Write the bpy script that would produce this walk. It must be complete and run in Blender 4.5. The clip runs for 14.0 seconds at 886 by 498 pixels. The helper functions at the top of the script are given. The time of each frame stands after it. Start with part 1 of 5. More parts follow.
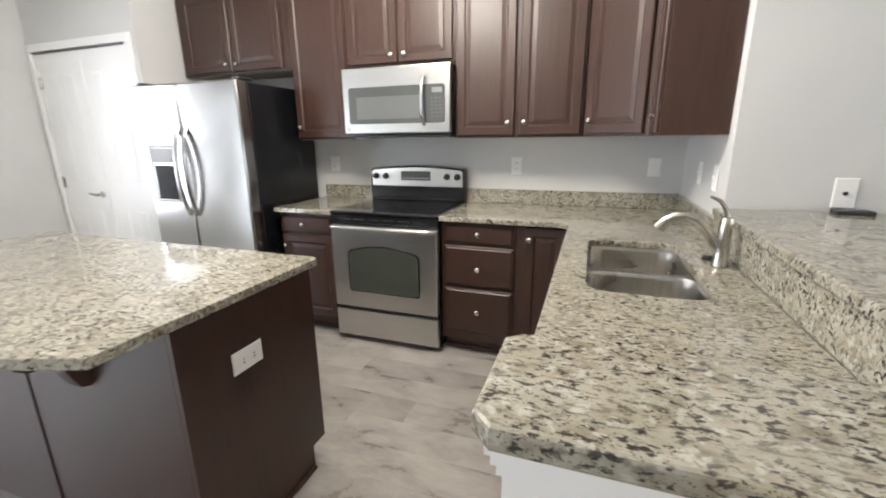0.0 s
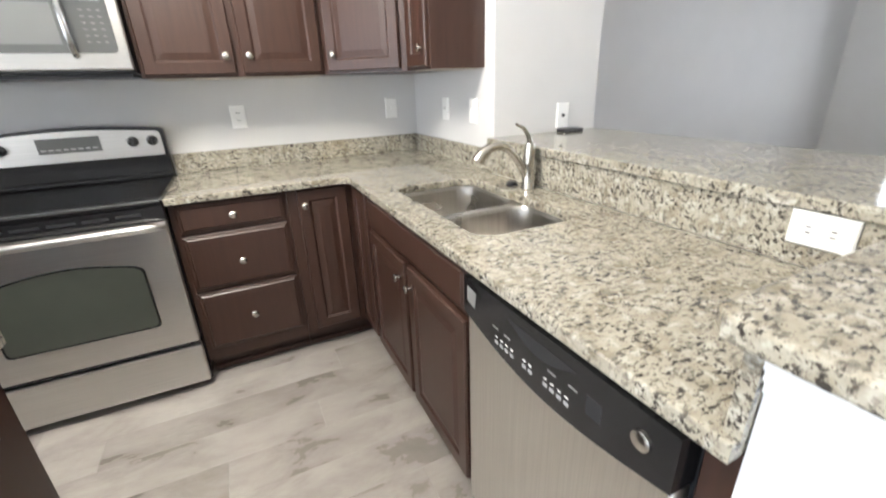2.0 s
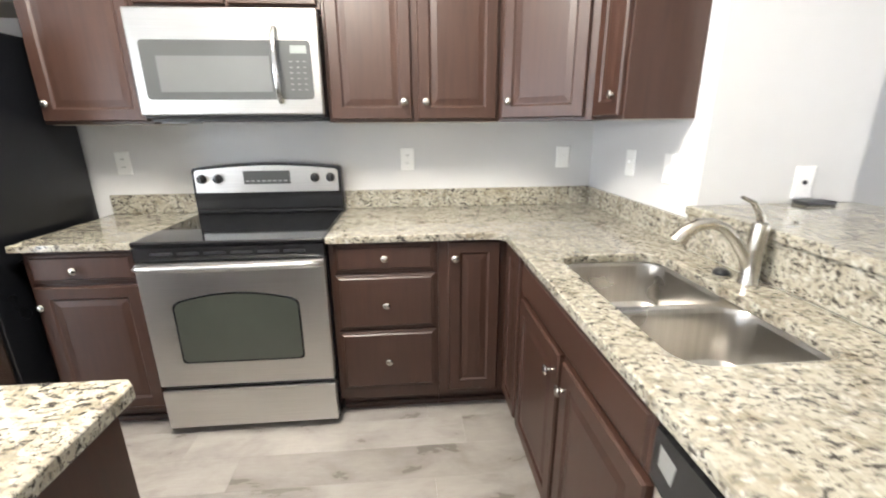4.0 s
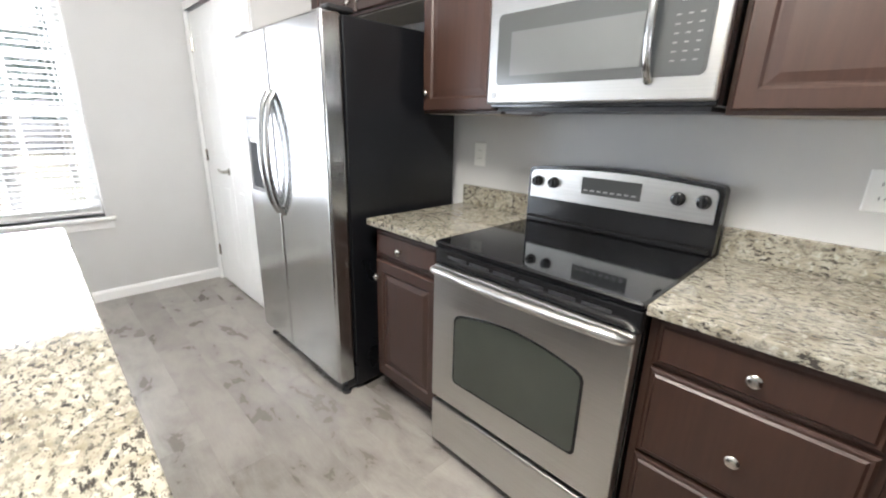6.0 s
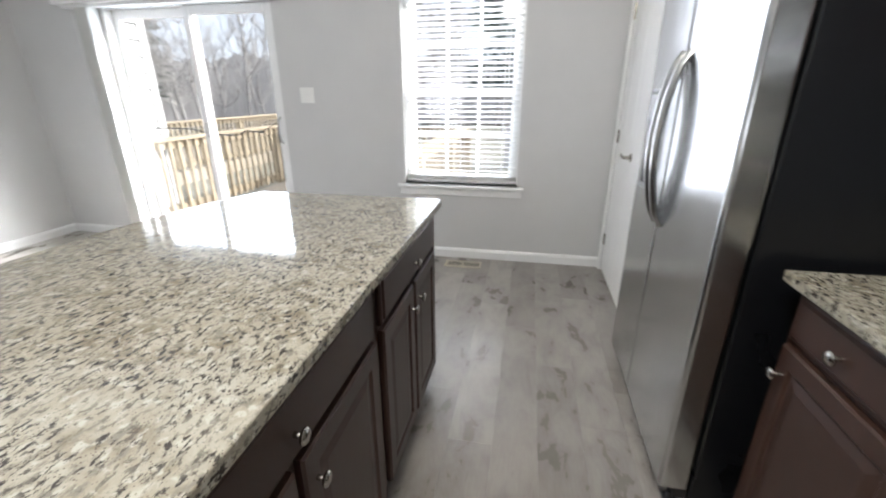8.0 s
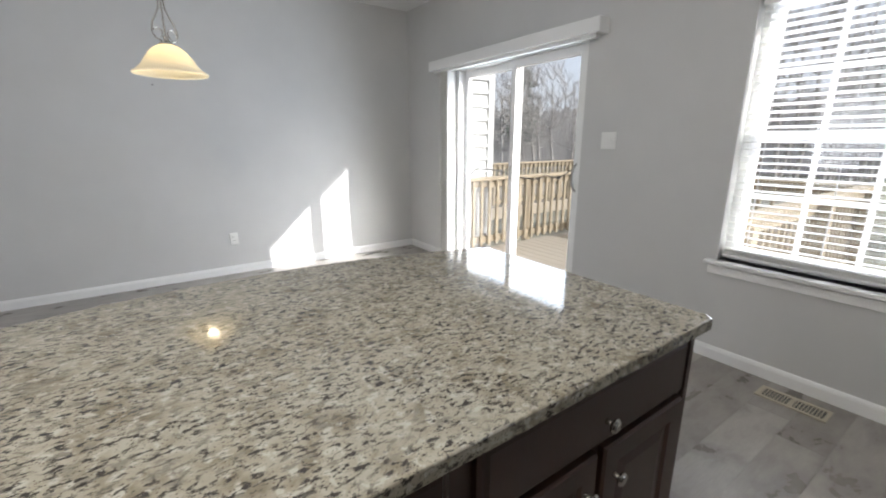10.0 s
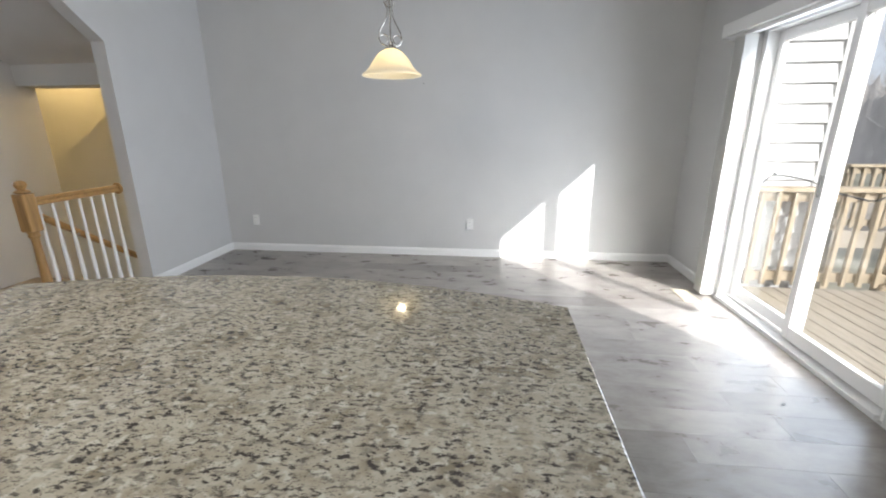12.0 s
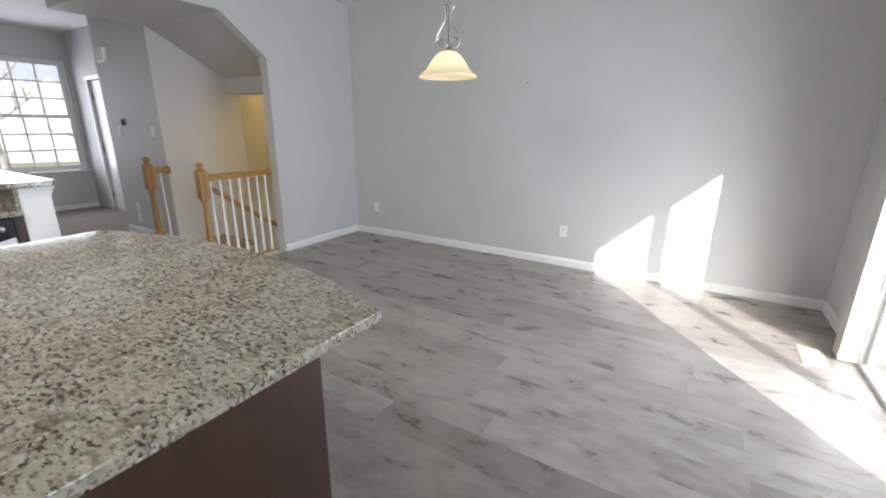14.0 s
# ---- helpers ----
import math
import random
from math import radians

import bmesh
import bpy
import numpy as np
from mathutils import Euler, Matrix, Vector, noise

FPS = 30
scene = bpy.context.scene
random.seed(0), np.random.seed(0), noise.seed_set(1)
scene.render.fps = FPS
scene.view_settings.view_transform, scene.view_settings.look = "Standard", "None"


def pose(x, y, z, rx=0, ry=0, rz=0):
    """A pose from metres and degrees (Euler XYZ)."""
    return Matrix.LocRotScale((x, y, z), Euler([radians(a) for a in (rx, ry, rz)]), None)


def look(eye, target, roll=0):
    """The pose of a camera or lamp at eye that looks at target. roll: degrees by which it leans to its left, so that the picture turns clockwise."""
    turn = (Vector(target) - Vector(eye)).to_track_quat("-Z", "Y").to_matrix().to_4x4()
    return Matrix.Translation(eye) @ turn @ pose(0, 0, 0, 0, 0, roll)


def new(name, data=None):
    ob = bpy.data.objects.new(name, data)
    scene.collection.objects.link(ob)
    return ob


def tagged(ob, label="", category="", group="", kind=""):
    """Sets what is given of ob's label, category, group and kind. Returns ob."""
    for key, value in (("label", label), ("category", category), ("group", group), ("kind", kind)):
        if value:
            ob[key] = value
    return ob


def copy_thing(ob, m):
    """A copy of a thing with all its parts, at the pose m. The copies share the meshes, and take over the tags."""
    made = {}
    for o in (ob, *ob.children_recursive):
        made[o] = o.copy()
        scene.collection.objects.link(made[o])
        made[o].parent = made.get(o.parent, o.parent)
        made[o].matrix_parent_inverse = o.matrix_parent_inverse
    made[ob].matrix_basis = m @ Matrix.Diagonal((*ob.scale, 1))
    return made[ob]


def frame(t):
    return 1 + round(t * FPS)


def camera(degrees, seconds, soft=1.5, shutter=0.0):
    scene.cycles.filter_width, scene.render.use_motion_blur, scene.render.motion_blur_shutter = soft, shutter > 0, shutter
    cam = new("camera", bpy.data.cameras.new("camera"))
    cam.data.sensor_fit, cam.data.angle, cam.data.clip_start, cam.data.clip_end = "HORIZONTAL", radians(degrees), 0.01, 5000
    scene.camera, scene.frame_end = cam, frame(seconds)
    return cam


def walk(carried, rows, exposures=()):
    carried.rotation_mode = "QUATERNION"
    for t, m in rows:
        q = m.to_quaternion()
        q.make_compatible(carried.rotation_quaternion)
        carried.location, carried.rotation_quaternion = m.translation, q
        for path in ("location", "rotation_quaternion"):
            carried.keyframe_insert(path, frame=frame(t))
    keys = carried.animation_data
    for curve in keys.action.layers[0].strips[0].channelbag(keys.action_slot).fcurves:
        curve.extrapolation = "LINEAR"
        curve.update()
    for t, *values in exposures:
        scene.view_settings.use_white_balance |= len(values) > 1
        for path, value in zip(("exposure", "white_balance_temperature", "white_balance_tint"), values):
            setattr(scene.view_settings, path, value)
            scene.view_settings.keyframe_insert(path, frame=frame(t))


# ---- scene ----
cam = camera(93.4, 14.0, soft=1.9, shutter=0.25)
PATH = [
    (0, (1.239, -2.986, 1.364), (0.59, -1.163, 0.856), -0.6),
    (0.5, (1.056, -2.897, 1.335), (0.811, -0.975, 0.836), 0.2),
    (1, (0.918, -2.746, 1.341), (1.087, -0.817, 0.843), -0.0),
    (1.5, (0.793, -2.662, 1.346), (1.362, -0.83, 0.78), -1.1),
    (2, (0.694, -2.622, 1.311), (1.487, -0.94, 0.574), -2.1),
    (2.2, (0.687, -2.61, 1.28), (1.511, -0.988, 0.449), -2.3),
    (4.3, (0.743, -2.229, 1.357), (0.68, -0.295, 0.851), -0.3),
    (4.5, (0.733, -2.133, 1.355), (0.522, -0.202, 0.878), -0.3),
    (5, (0.696, -1.935, 1.359), (0.063, -0.094, 0.899), -0.1),
    (5.5, (0.706, -1.785, 1.363), (-0.412, -0.195, 0.891), 1.0),
    (6, (0.705, -1.687, 1.338), (-0.659, -0.346, 0.754), 1.4),
    (6.5, (0.616, -1.617, 1.293), (-0.825, -0.466, 0.52), 1.0),
    (7, (0.488, -1.52, 1.284), (-1.094, -0.568, 0.516), 0.2),
    (7.5, (0.371, -1.407, 1.305), (-1.47, -1.092, 0.588), 0.3),
    (8, (0.262, -1.298, 1.327), (-1.577, -1.668, 0.633), -0.2),
    (8.5, (0.095, -1.238, 1.326), (-1.626, -2.068, 0.736), 0.2),
    (9, (-0.032, -1.229, 1.331), (-1.58, -2.375, 0.79), -0.1),
    (9.2, (-0.091, -1.219, 1.327), (-1.565, -2.463, 0.798), -0.0),
    (11.3, (-0.918, -1.352, 1.383), (-1.155, -3.266, 0.857), -0.2),
    (11.5, (-1.025, -1.364, 1.396), (-1.106, -3.287, 0.852), 0.1),
    (12, (-1.219, -1.419, 1.376), (-0.991, -3.326, 0.82), -0.3),
    (12.5, (-1.451, -1.479, 1.386), (-0.969, -3.347, 0.855), -0.2),
    (13, (-1.715, -1.478, 1.397), (-0.986, -3.258, 0.851), 0.7),
    (13.5, (-1.936, -1.549, 1.385), (-1.086, -3.267, 0.816), 0.1),
    (14, (-2.097, -1.697, 1.383), (-1.095, -3.335, 0.822), 0.4),
]
EXPOSURE = 0.5
walk(cam, [(t, look(eye, target, roll)) for t, eye, target, roll in PATH], exposures=[
    (0.0, 2.2, 6350, 10), (1.0, 2.55, 6280, 10), (2.0, 2.65, 6250, 10), (4.5, 2.95, 6350, 10), (5.5, 2.65, 6220, 10), (6.5, 2.45, 6120, 10),
    (7.5, 2.15, 6050, 10), (8.5, 1.45, 6150, 10), (9.2, 1.22, 6200, 10), (11.5, 1.27, 6180, 10), (14.0, 1.32, 6230, 10)])

# ---- world, sun, lamps ----
world = bpy.data.worlds.new("sky")
scene.world = world
world.use_nodes = True
wn = world.node_tree.nodes
sky = wn.new("ShaderNodeTexSky")
sky.sky_type = "NISHITA"
sky.sun_disc = False
sky.dust_density, sky.air_density, sky.ozone_density = 8.0, 0.6, 0.6
sky.sun_elevation = radians(29.8)
sky.sun_rotation = math.atan2(-0.61, 0.79)
# thin bright cloud over the whole sky
wl = world.node_tree.links
cloud_at, cloud, veil, clouded = wn.new("ShaderNodeTexCoord"), wn.new("ShaderNodeTexNoise"), wn.new("ShaderNodeMapRange"), wn.new("ShaderNodeMix")
cloud.inputs["Scale"].default_value, cloud.inputs["Detail"].default_value = 3.0, 6
veil.inputs["From Min"].default_value, veil.inputs["From Max"].default_value = 0.35, 0.65
veil.inputs["To Min"].default_value, veil.inputs["To Max"].default_value = 0.55, 0.95
clouded.data_type = "RGBA"
clouded.inputs[7].default_value = (2.7, 2.8, 3.0, 1)
wl.new(cloud_at.outputs["Generated"], cloud.inputs["Vector"])
wl.new(cloud.outputs["Fac"], veil.inputs[0])
wl.new(veil.outputs[0], clouded.inputs[0])
wl.new(sky.outputs[0], clouded.inputs[6])
wl.new(clouded.outputs[2], wn["Background"].inputs[0])
wn["Background"].inputs[1].default_value = 0.15
scene.view_settings.exposure = EXPOSURE


def lamp(name, kind, m, energy, colour=(1, 1, 1), size=(1, 1)):
    data = bpy.data.lights.new(name, kind)
    data.energy, data.color = energy, colour
    if kind == "AREA":
        data.shape, data.size, data.size_y = "RECTANGLE", size[0], size[1]
        data.spread = radians(145)
    if kind == "SUN":
        data.angle = radians(0.55)
    if kind == "POINT":
        data.shadow_soft_size = size[0]
    ob = new(name, data)
    ob.matrix_world = m
    return ob


SUN_DIR = Vector((0.61, -0.79, -0.572))
lamp("sun", "SUN", look((-8, 10, 8), Vector((-8, 10, 8)) + SUN_DIR), 3.6, (1.0, 0.96, 0.90))
lamp("slider_daylight", "AREA", look((-3.211, -4.518, 1.04), (0, -4.518, 1.04)), 8, (0.82, 0.90, 1.0), (0.66, 1.80))
lamp("slider_daylight_2", "AREA", look((-3.157, -3.772, 1.04), (0, -3.772, 1.04)), 8, (0.82, 0.90, 1.0), (0.66, 1.80))
lamp("window_daylight", "AREA", look((-3.168, -1.83, 1.35), (0, -1.83, 1.35)), 7, (0.86, 0.90, 1.0), (0.78, 1.32))
lamp("living_daylight", "AREA", look((6.89, -3.98, 1.45), (0, -3.98, 1.2)), 9, (0.92, 0.94, 1.0), (1.2, 1.6))
lamp("living_daylight_2", "AREA", look((6.89, -1.3, 1.45), (0, -1.3, 1.2)), 2, (0.9, 0.94, 1.0), (1.2, 1.6))
lamp("kitchen_bulb", "POINT", pose(0.22, -1.55, 2.50), 30, (1.0, 0.93, 0.82), (0.24,))
lamp("pendant_bulb", "POINT", pose(-0.56, -4.27, 1.765), 0.6, (1.0, 0.80, 0.52), (0.03,))
lamp("stair_bulb", "POINT", pose(2.95, -6.75, 2.50), 26, (1.0, 0.66, 0.24), (0.06,))
# added unseen fill lamp that brightens the stair end wall
lamp("stair_fill", "POINT", pose(4.9, -6.92, 2.45), 13, (1.0, 0.66, 0.24), (0.06,))


# ---- materials ----
def material(name, rough=0.5, metal=0.0, base=(0.8, 0.8, 0.8)):
    m = bpy.data.materials.new(name)
    m.use_nodes = True
    b = m.node_tree.nodes["Principled BSDF"]
    b.inputs["Base Color"].default_value = (*base, 1)
    b.inputs["Roughness"].default_value = rough
    b.inputs["Metallic"].default_value = metal
    return m, m.node_tree.nodes, m.node_tree.links, b


def coords(n, l, scale=(1, 1, 1), turn=(0, 0, 0), source="Object"):
    tc, mp = n.new("ShaderNodeTexCoord"), n.new("ShaderNodeMapping")
    mp.inputs["Scale"].default_value = scale
    mp.inputs["Rotation"].default_value = turn
    l.new(tc.outputs[source], mp.inputs[0])
    return mp.outputs[0]


def world_coords(n, l, scale=(1, 1, 1)):
    g, mp = n.new("ShaderNodeNewGeometry"), n.new("ShaderNodeMapping")
    mp.inputs["Scale"].default_value = scale
    l.new(g.outputs["Position"], mp.inputs[0])
    return mp.outputs[0]


def fuzz(n, l, vec, scale, detail=4, rough=0.55, warp=0.0):
    t = n.new("ShaderNodeTexNoise")
    t.inputs["Scale"].default_value, t.inputs["Detail"].default_value = scale, detail
    t.inputs["Roughness"].default_value, t.inputs["Distortion"].default_value = rough, warp
    l.new(vec, t.inputs["Vector"])
    return t.outputs["Fac"]


def ramp(n, l, fac, stops):
    r = n.new("ShaderNodeValToRGB")
    while len(r.color_ramp.elements) < len(stops):
        r.color_ramp.elements.new(0.5)
    for e, (p, c) in zip(r.color_ramp.elements, stops):
        e.position, e.color = p, (*c, 1) if len(c) == 3 else c
    l.new(fac, r.inputs[0])
    return r.outputs[0]


def mixed(n, l, fac, a, b, kind="MIX"):
    x = n.new("ShaderNodeMix")
    x.data_type, x.blend_type = "RGBA", kind
    for socket, v in ((x.inputs[0], fac), (x.inputs[6], a), (x.inputs[7], b)):
        if isinstance(v, (int, float)):
            socket.default_value = v
        elif isinstance(v, tuple):
            socket.default_value = (*v, 1)
        else:
            l.new(v, socket)
    return x.outputs[2]


def bump(n, l, b, height, strength, distance=0.01):
    u = n.new("ShaderNodeBump")
    u.inputs["Strength"].default_value, u.inputs["Distance"].default_value = strength, distance
    l.new(height, u.inputs["Height"])
    l.new(u.outputs[0], b.inputs["Normal"])


def spread(n, l, fac, lo, hi):
    r = n.new("ShaderNodeMapRange")
    r.inputs["To Min"].default_value, r.inputs["To Max"].default_value = lo, hi
    l.new(fac, r.inputs[0])
    return r.outputs[0]


def plain(name, base, rough=0.5, metal=0.0, vary=0.06, grain=60.0, relief=0.03, blotch=3.0):
    """A surface of one paint or metal with fine grain, faint blotches and a little relief."""
    m, n, l, b = material(name, rough, metal, base)
    v = world_coords(n, l)
    f, g = fuzz(n, l, v, blotch, 3), fuzz(n, l, v, grain, 3)
    lo, hi = tuple(c * (1 - vary) for c in base), tuple(min(1, c * (1 + vary)) for c in base)
    l.new(ramp(n, l, f, [(0.3, lo), (0.7, hi)]), b.inputs["Base Color"])
    l.new(spread(n, l, f, max(0.02, rough - 0.07), min(1, rough + 0.07)), b.inputs["Roughness"])
    if relief:
        bump(n, l, b, g, relief, 0.004)
    return m


def granite(name="granite"):
    m, n, l, b = material(name, 0.12)
    v = world_coords(n, l)
    sq = world_coords(n, l, (0.70, 1.28, 1.15))
    base = ramp(n, l, fuzz(n, l, v, 16, 5, 0.6, 0.3), [(0.32, (0.203, 0.172, 0.121)), (0.45, (0.319, 0.292, 0.230)), (0.60, (0.389, 0.365, 0.299)), (0.78, (0.290, 0.259, 0.195))])
    pale = ramp(n, l, fuzz(n, l, v, 48, 3, 0.5, 0.2), [(0.55, (0, 0, 0)), (0.63, (1, 1, 1))])
    c = mixed(n, l, pale, base, (0.447, 0.425, 0.362))
    grey = ramp(n, l, fuzz(n, l, sq, 52, 7, 0.66, 0.2), [(0.535, (0, 0, 0)), (0.63, (1, 1, 1))])
    c = mixed(n, l, grey, c, (0.215, 0.196, 0.162))
    dark = ramp(n, l, fuzz(n, l, sq, 78, 6, 0.68, 0.2), [(0.524, (0, 0, 0)), (0.575, (1, 1, 1))])
    area = ramp(n, l, fuzz(n, l, v, 17, 4), [(0.36, (0.3, 0.3, 0.3)), (0.52, (1, 1, 1))])
    c = mixed(n, l, mixed(n, l, 1.0, dark, area, "MULTIPLY"), c, (0.043, 0.038, 0.033))
    vor = n.new("ShaderNodeTexVoronoi")
    vor.inputs["Scale"].default_value = 150
    l.new(v, vor.inputs["Vector"])
    fleck = ramp(n, l, vor.outputs["Distance"], [(0.12, (1, 1, 1)), (0.24, (0, 0, 0))])
    c = mixed(n, l, mixed(n, l, 1.0, fleck, area, "MULTIPLY"), c, (0.09, 0.065, 0.05))
    l.new(c, b.inputs["Base Color"])
    l.new(spread(n, l, fuzz(n, l, v, 30, 3), 0.04, 0.11), b.inputs["Roughness"])
    b.inputs["Coat Weight"].default_value, b.inputs["Coat Roughness"].default_value = 0.20, 0.03
    b.inputs["Specular IOR Level"].default_value = 0.5
    bump(n, l, b, fuzz(n, l, v, 90, 2), 0.02, 0.002)
    return m


def stained_wood(name="stained_wood", base=(0.039, 0.0176, 0.0114), rough=0.42):
    m, n, l, b = material(name, rough)
    v = coords(n, l, (30, 30, 2.2))
    g = fuzz(n, l, v, 1.6, 5, 0.6, 0.4)
    big = fuzz(n, l, world_coords(n, l), 2.5, 2)
    c = ramp(n, l, g, [(0.25, tuple(x * 0.72 for x in base)), (0.75, tuple(x * 1.35 for x in base))])
    c = mixed(n, l, spread(n, l, big, 0.0, 0.35), c, tuple(x * 1.5 for x in base))
    l.new(c, b.inputs["Base Color"])
    l.new(spread(n, l, g, rough - 0.06, rough + 0.08), b.inputs["Roughness"])
    b.inputs["Coat Weight"].default_value, b.inputs["Coat Roughness"].default_value = 0.20, 0.34
    b.inputs["Specular IOR Level"].default_value = 0.40
    bump(n, l, b, g, 0.06, 0.002)
    return m


def oak(name, base, rough=0.35, axis=2):
    m, n, l, b = material(name, rough)
    s = [38, 38, 38]
    s[axis] = 3
    g = fuzz(n, l, coords(n, l, tuple(s)), 1.4, 5, 0.6, 0.8)
    l.new(ramp(n, l, g, [(0.3, tuple(x * 0.62 for x in base)), (0.55, base), (0.8, tuple(min(1, x * 1.25) for x in base))]), b.inputs["Base Color"])
    bump(n, l, b, g, 0.12, 0.002)
    return m


def plank_floor(name="vinyl_plank"):
    m, n, l, b = material(name, 0.32)
    info = n.new("ShaderNodeObjectInfo")
    off = n.new("ShaderNodeVectorMath")
    off.operation = "SCALE"
    comb = n.new("ShaderNodeCombineXYZ")
    for i in range(3):
        l.new(info.outputs["Random"], comb.inputs[i])
    l.new(comb.outputs[0], off.inputs[0])
    off.inputs["Scale"].default_value = 57.0
    add = n.new("ShaderNodeVectorMath")
    l.new(world_coords(n, l, (2.4, 4.6, 1)), add.inputs[0])
    l.new(off.outputs[0], add.inputs[1])
    v = add.outputs[0]
    broad = fuzz(n, l, v, 1.6, 6, 0.60, 0.35)
    fine = fuzz(n, l, world_coords(n, l, (6, 90, 1)), 2.0, 4, 0.6, 0.3)
    c = ramp(n, l, broad, [(0.17, (0.205, 0.185, 0.168)), (0.38, (0.275, 0.252, 0.23)), (0.53, (0.38, 0.354, 0.326)), (0.66, (0.435, 0.407, 0.377)), (0.8, (0.305, 0.28, 0.256))])
    c = mixed(n, l, spread(n, l, fine, 0.0, 0.44), c, (0.15, 0.132, 0.118))
    tone = ramp(n, l, info.outputs["Random"], [(0.0, (0.74, 0.725, 0.71)), (0.5, (1.06, 1.06, 1.06)), (1.0, (0.88, 0.875, 0.87))])
    c = mixed(n, l, 1.0, c, tone, "MULTIPLY")
    l.new(c, b.inputs["Base Color"])
    l.new(spread(n, l, broad, 0.22, 0.36), b.inputs["Roughness"])
    b.inputs["Specular IOR Level"].default_value = 0.65
    bump(n, l, b, fine, 0.10, 0.003)
    return m


def steel(name="brushed_steel", base=(0.63, 0.62, 0.60), rough=0.33, scale=(3, 3, 260)):
    m, n, l, b = material(name, rough, 1.0, base)
    g = fuzz(n, l, coords(n, l, scale), 1.0, 3)
    smear = fuzz(n, l, world_coords(n, l), 4.0, 3)
    l.new(ramp(n, l, g, [(0.3, tuple(x * 0.92 for x in base)), (0.7, tuple(x * 1.06 for x in base))]), b.inputs["Base Color"])
    l.new(spread(n, l, smear, rough - 0.06, rough + 0.08), b.inputs["Roughness"])
    bump(n, l, b, g, 0.03, 0.001)
    return m


def glass(name, tint=(0.95, 0.97, 0.97), rough=0.0):
    m, n, l, b = material(name, rough, 0.0, tint)
    b.inputs["Transmission Weight"].default_value = 1.0
    b.inputs["IOR"].default_value = 1.45
    return m


def glowing(name, colour, strength):
    m, n, l, b = material(name, 0.4, 0.0, colour)
    b.inputs["Emission Color"].default_value = (*colour, 1)
    b.inputs["Emission Strength"].default_value = strength
    return m


WALL = plain("wall_paint", (0.605, 0.603, 0.598), 0.55, vary=0.02, grain=220, relief=0.06)
CEIL = plain("ceiling_paint", (0.82, 0.82, 0.81), 0.7, vary=0.02, grain=180, relief=0.08)
WHITE = plain("white_trim_paint", (0.85, 0.85, 0.845), 0.32, vary=0.02, grain=120, relief=0.015)
PLASTIC = plain("white_plastic", (0.86, 0.86, 0.84), 0.3, vary=0.02, relief=0)
GRANITE = granite()
WOOD = stained_wood()
FLOOR = plank_floor()
RAW = plain("unfinished_birch", (0.52, 0.47, 0.40), 0.6, vary=0.05)
STEEL = steel()
STEEL_V = steel("brushed_steel_upright", (0.50, 0.50, 0.49), 0.20, scale=(260, 260, 3))
STEEL_W = steel("brushed_steel_warm", (0.66, 0.645, 0.615), 0.30, scale=(260, 260, 3))
NICKEL = plain("satin_nickel", (0.50, 0.475, 0.43), 0.24, 1.0, 0.04, 80, 0.01)
# darker copy of the steel, offsets the ceiling light the microwave reflects
STEEL_DIM = steel("brushed_steel_darkened", (0.50, 0.495, 0.48), 0.33)
BASIN = steel("sink_steel", (0.52, 0.50, 0.47), 0.28, (120, 4, 4))
BLACK = plain("black_enamel", (0.012, 0.012, 0.013), 0.16, vary=0.15, relief=0.01)
FRIDGE_SIDE = plain("fridge_black_side", (0.006, 0.0065, 0.008), 0.3, vary=0.1, grain=300, relief=0.05)
BLACK_GLASS = plain("black_glass", (0.008, 0.008, 0.009), 0.04, vary=0.1, relief=0)
OVEN_GLASS = plain("oven_glass", (0.055, 0.06, 0.05), 0.06, vary=0.1, relief=0)
MW_GLASS = plain("microwave_glass", (0.13, 0.135, 0.135), 0.15, vary=0.05, relief=0)
DARK = plain("dark_plastic", (0.02, 0.02, 0.022), 0.4, vary=0.1, relief=0.02)
SMOKE = plain("smoked_plastic", (0.075, 0.078, 0.078), 0.16, vary=0.05, relief=0)
KEYMARK = plain("printed_key_grey", (0.19, 0.19, 0.185), 0.4, vary=0.05, relief=0)
GREY = plain("grey_plastic", (0.30, 0.30, 0.30), 0.4, vary=0.05, relief=0)
OAK = oak("honey_oak", (0.42, 0.245, 0.09), 0.33)
OAK_H = oak("honey_oak_rail", (0.42, 0.245, 0.09), 0.33, 1)
DECK = oak("deck_lumber", (0.26, 0.225, 0.18), 0.7, 1)
DECK_X = oak("deck_lumber_post", (0.29, 0.235, 0.16), 0.7, 2)
SIDING = plain("white_siding", (0.40, 0.40, 0.40), 0.5, vary=0.03, relief=0.03)
CARPET = plain("carpet", (0.25, 0.215, 0.185), 0.95, vary=0.12, grain=420, relief=0.5)
BEIGE = plain("beige_register_metal", (0.50, 0.45, 0.35), 0.4, vary=0.05)
GLASS = glass("window_glass")
SHADE = glowing("frosted_glass_shade", (0.92, 0.86, 0.70), 0.06)
sn_, sl_ = SHADE.node_tree.nodes, SHADE.node_tree.links
st_, sx_ = sn_.new("ShaderNodeBsdfTranslucent"), sn_.new("ShaderNodeMixShader")
st_.inputs["Color"].default_value, sx_.inputs[0].default_value = (0.97, 0.89, 0.71, 1), 0.5
sl_.new(sn_["Principled BSDF"].outputs[0], sx_.inputs[1]), sl_.new(st_.outputs[0], sx_.inputs[2])
sl_.new(sx_.outputs[0], sn_["Material Output"].inputs["Surface"])
LCD = glowing("display_glow", (0.20, 0.22, 0.21), 0.03)


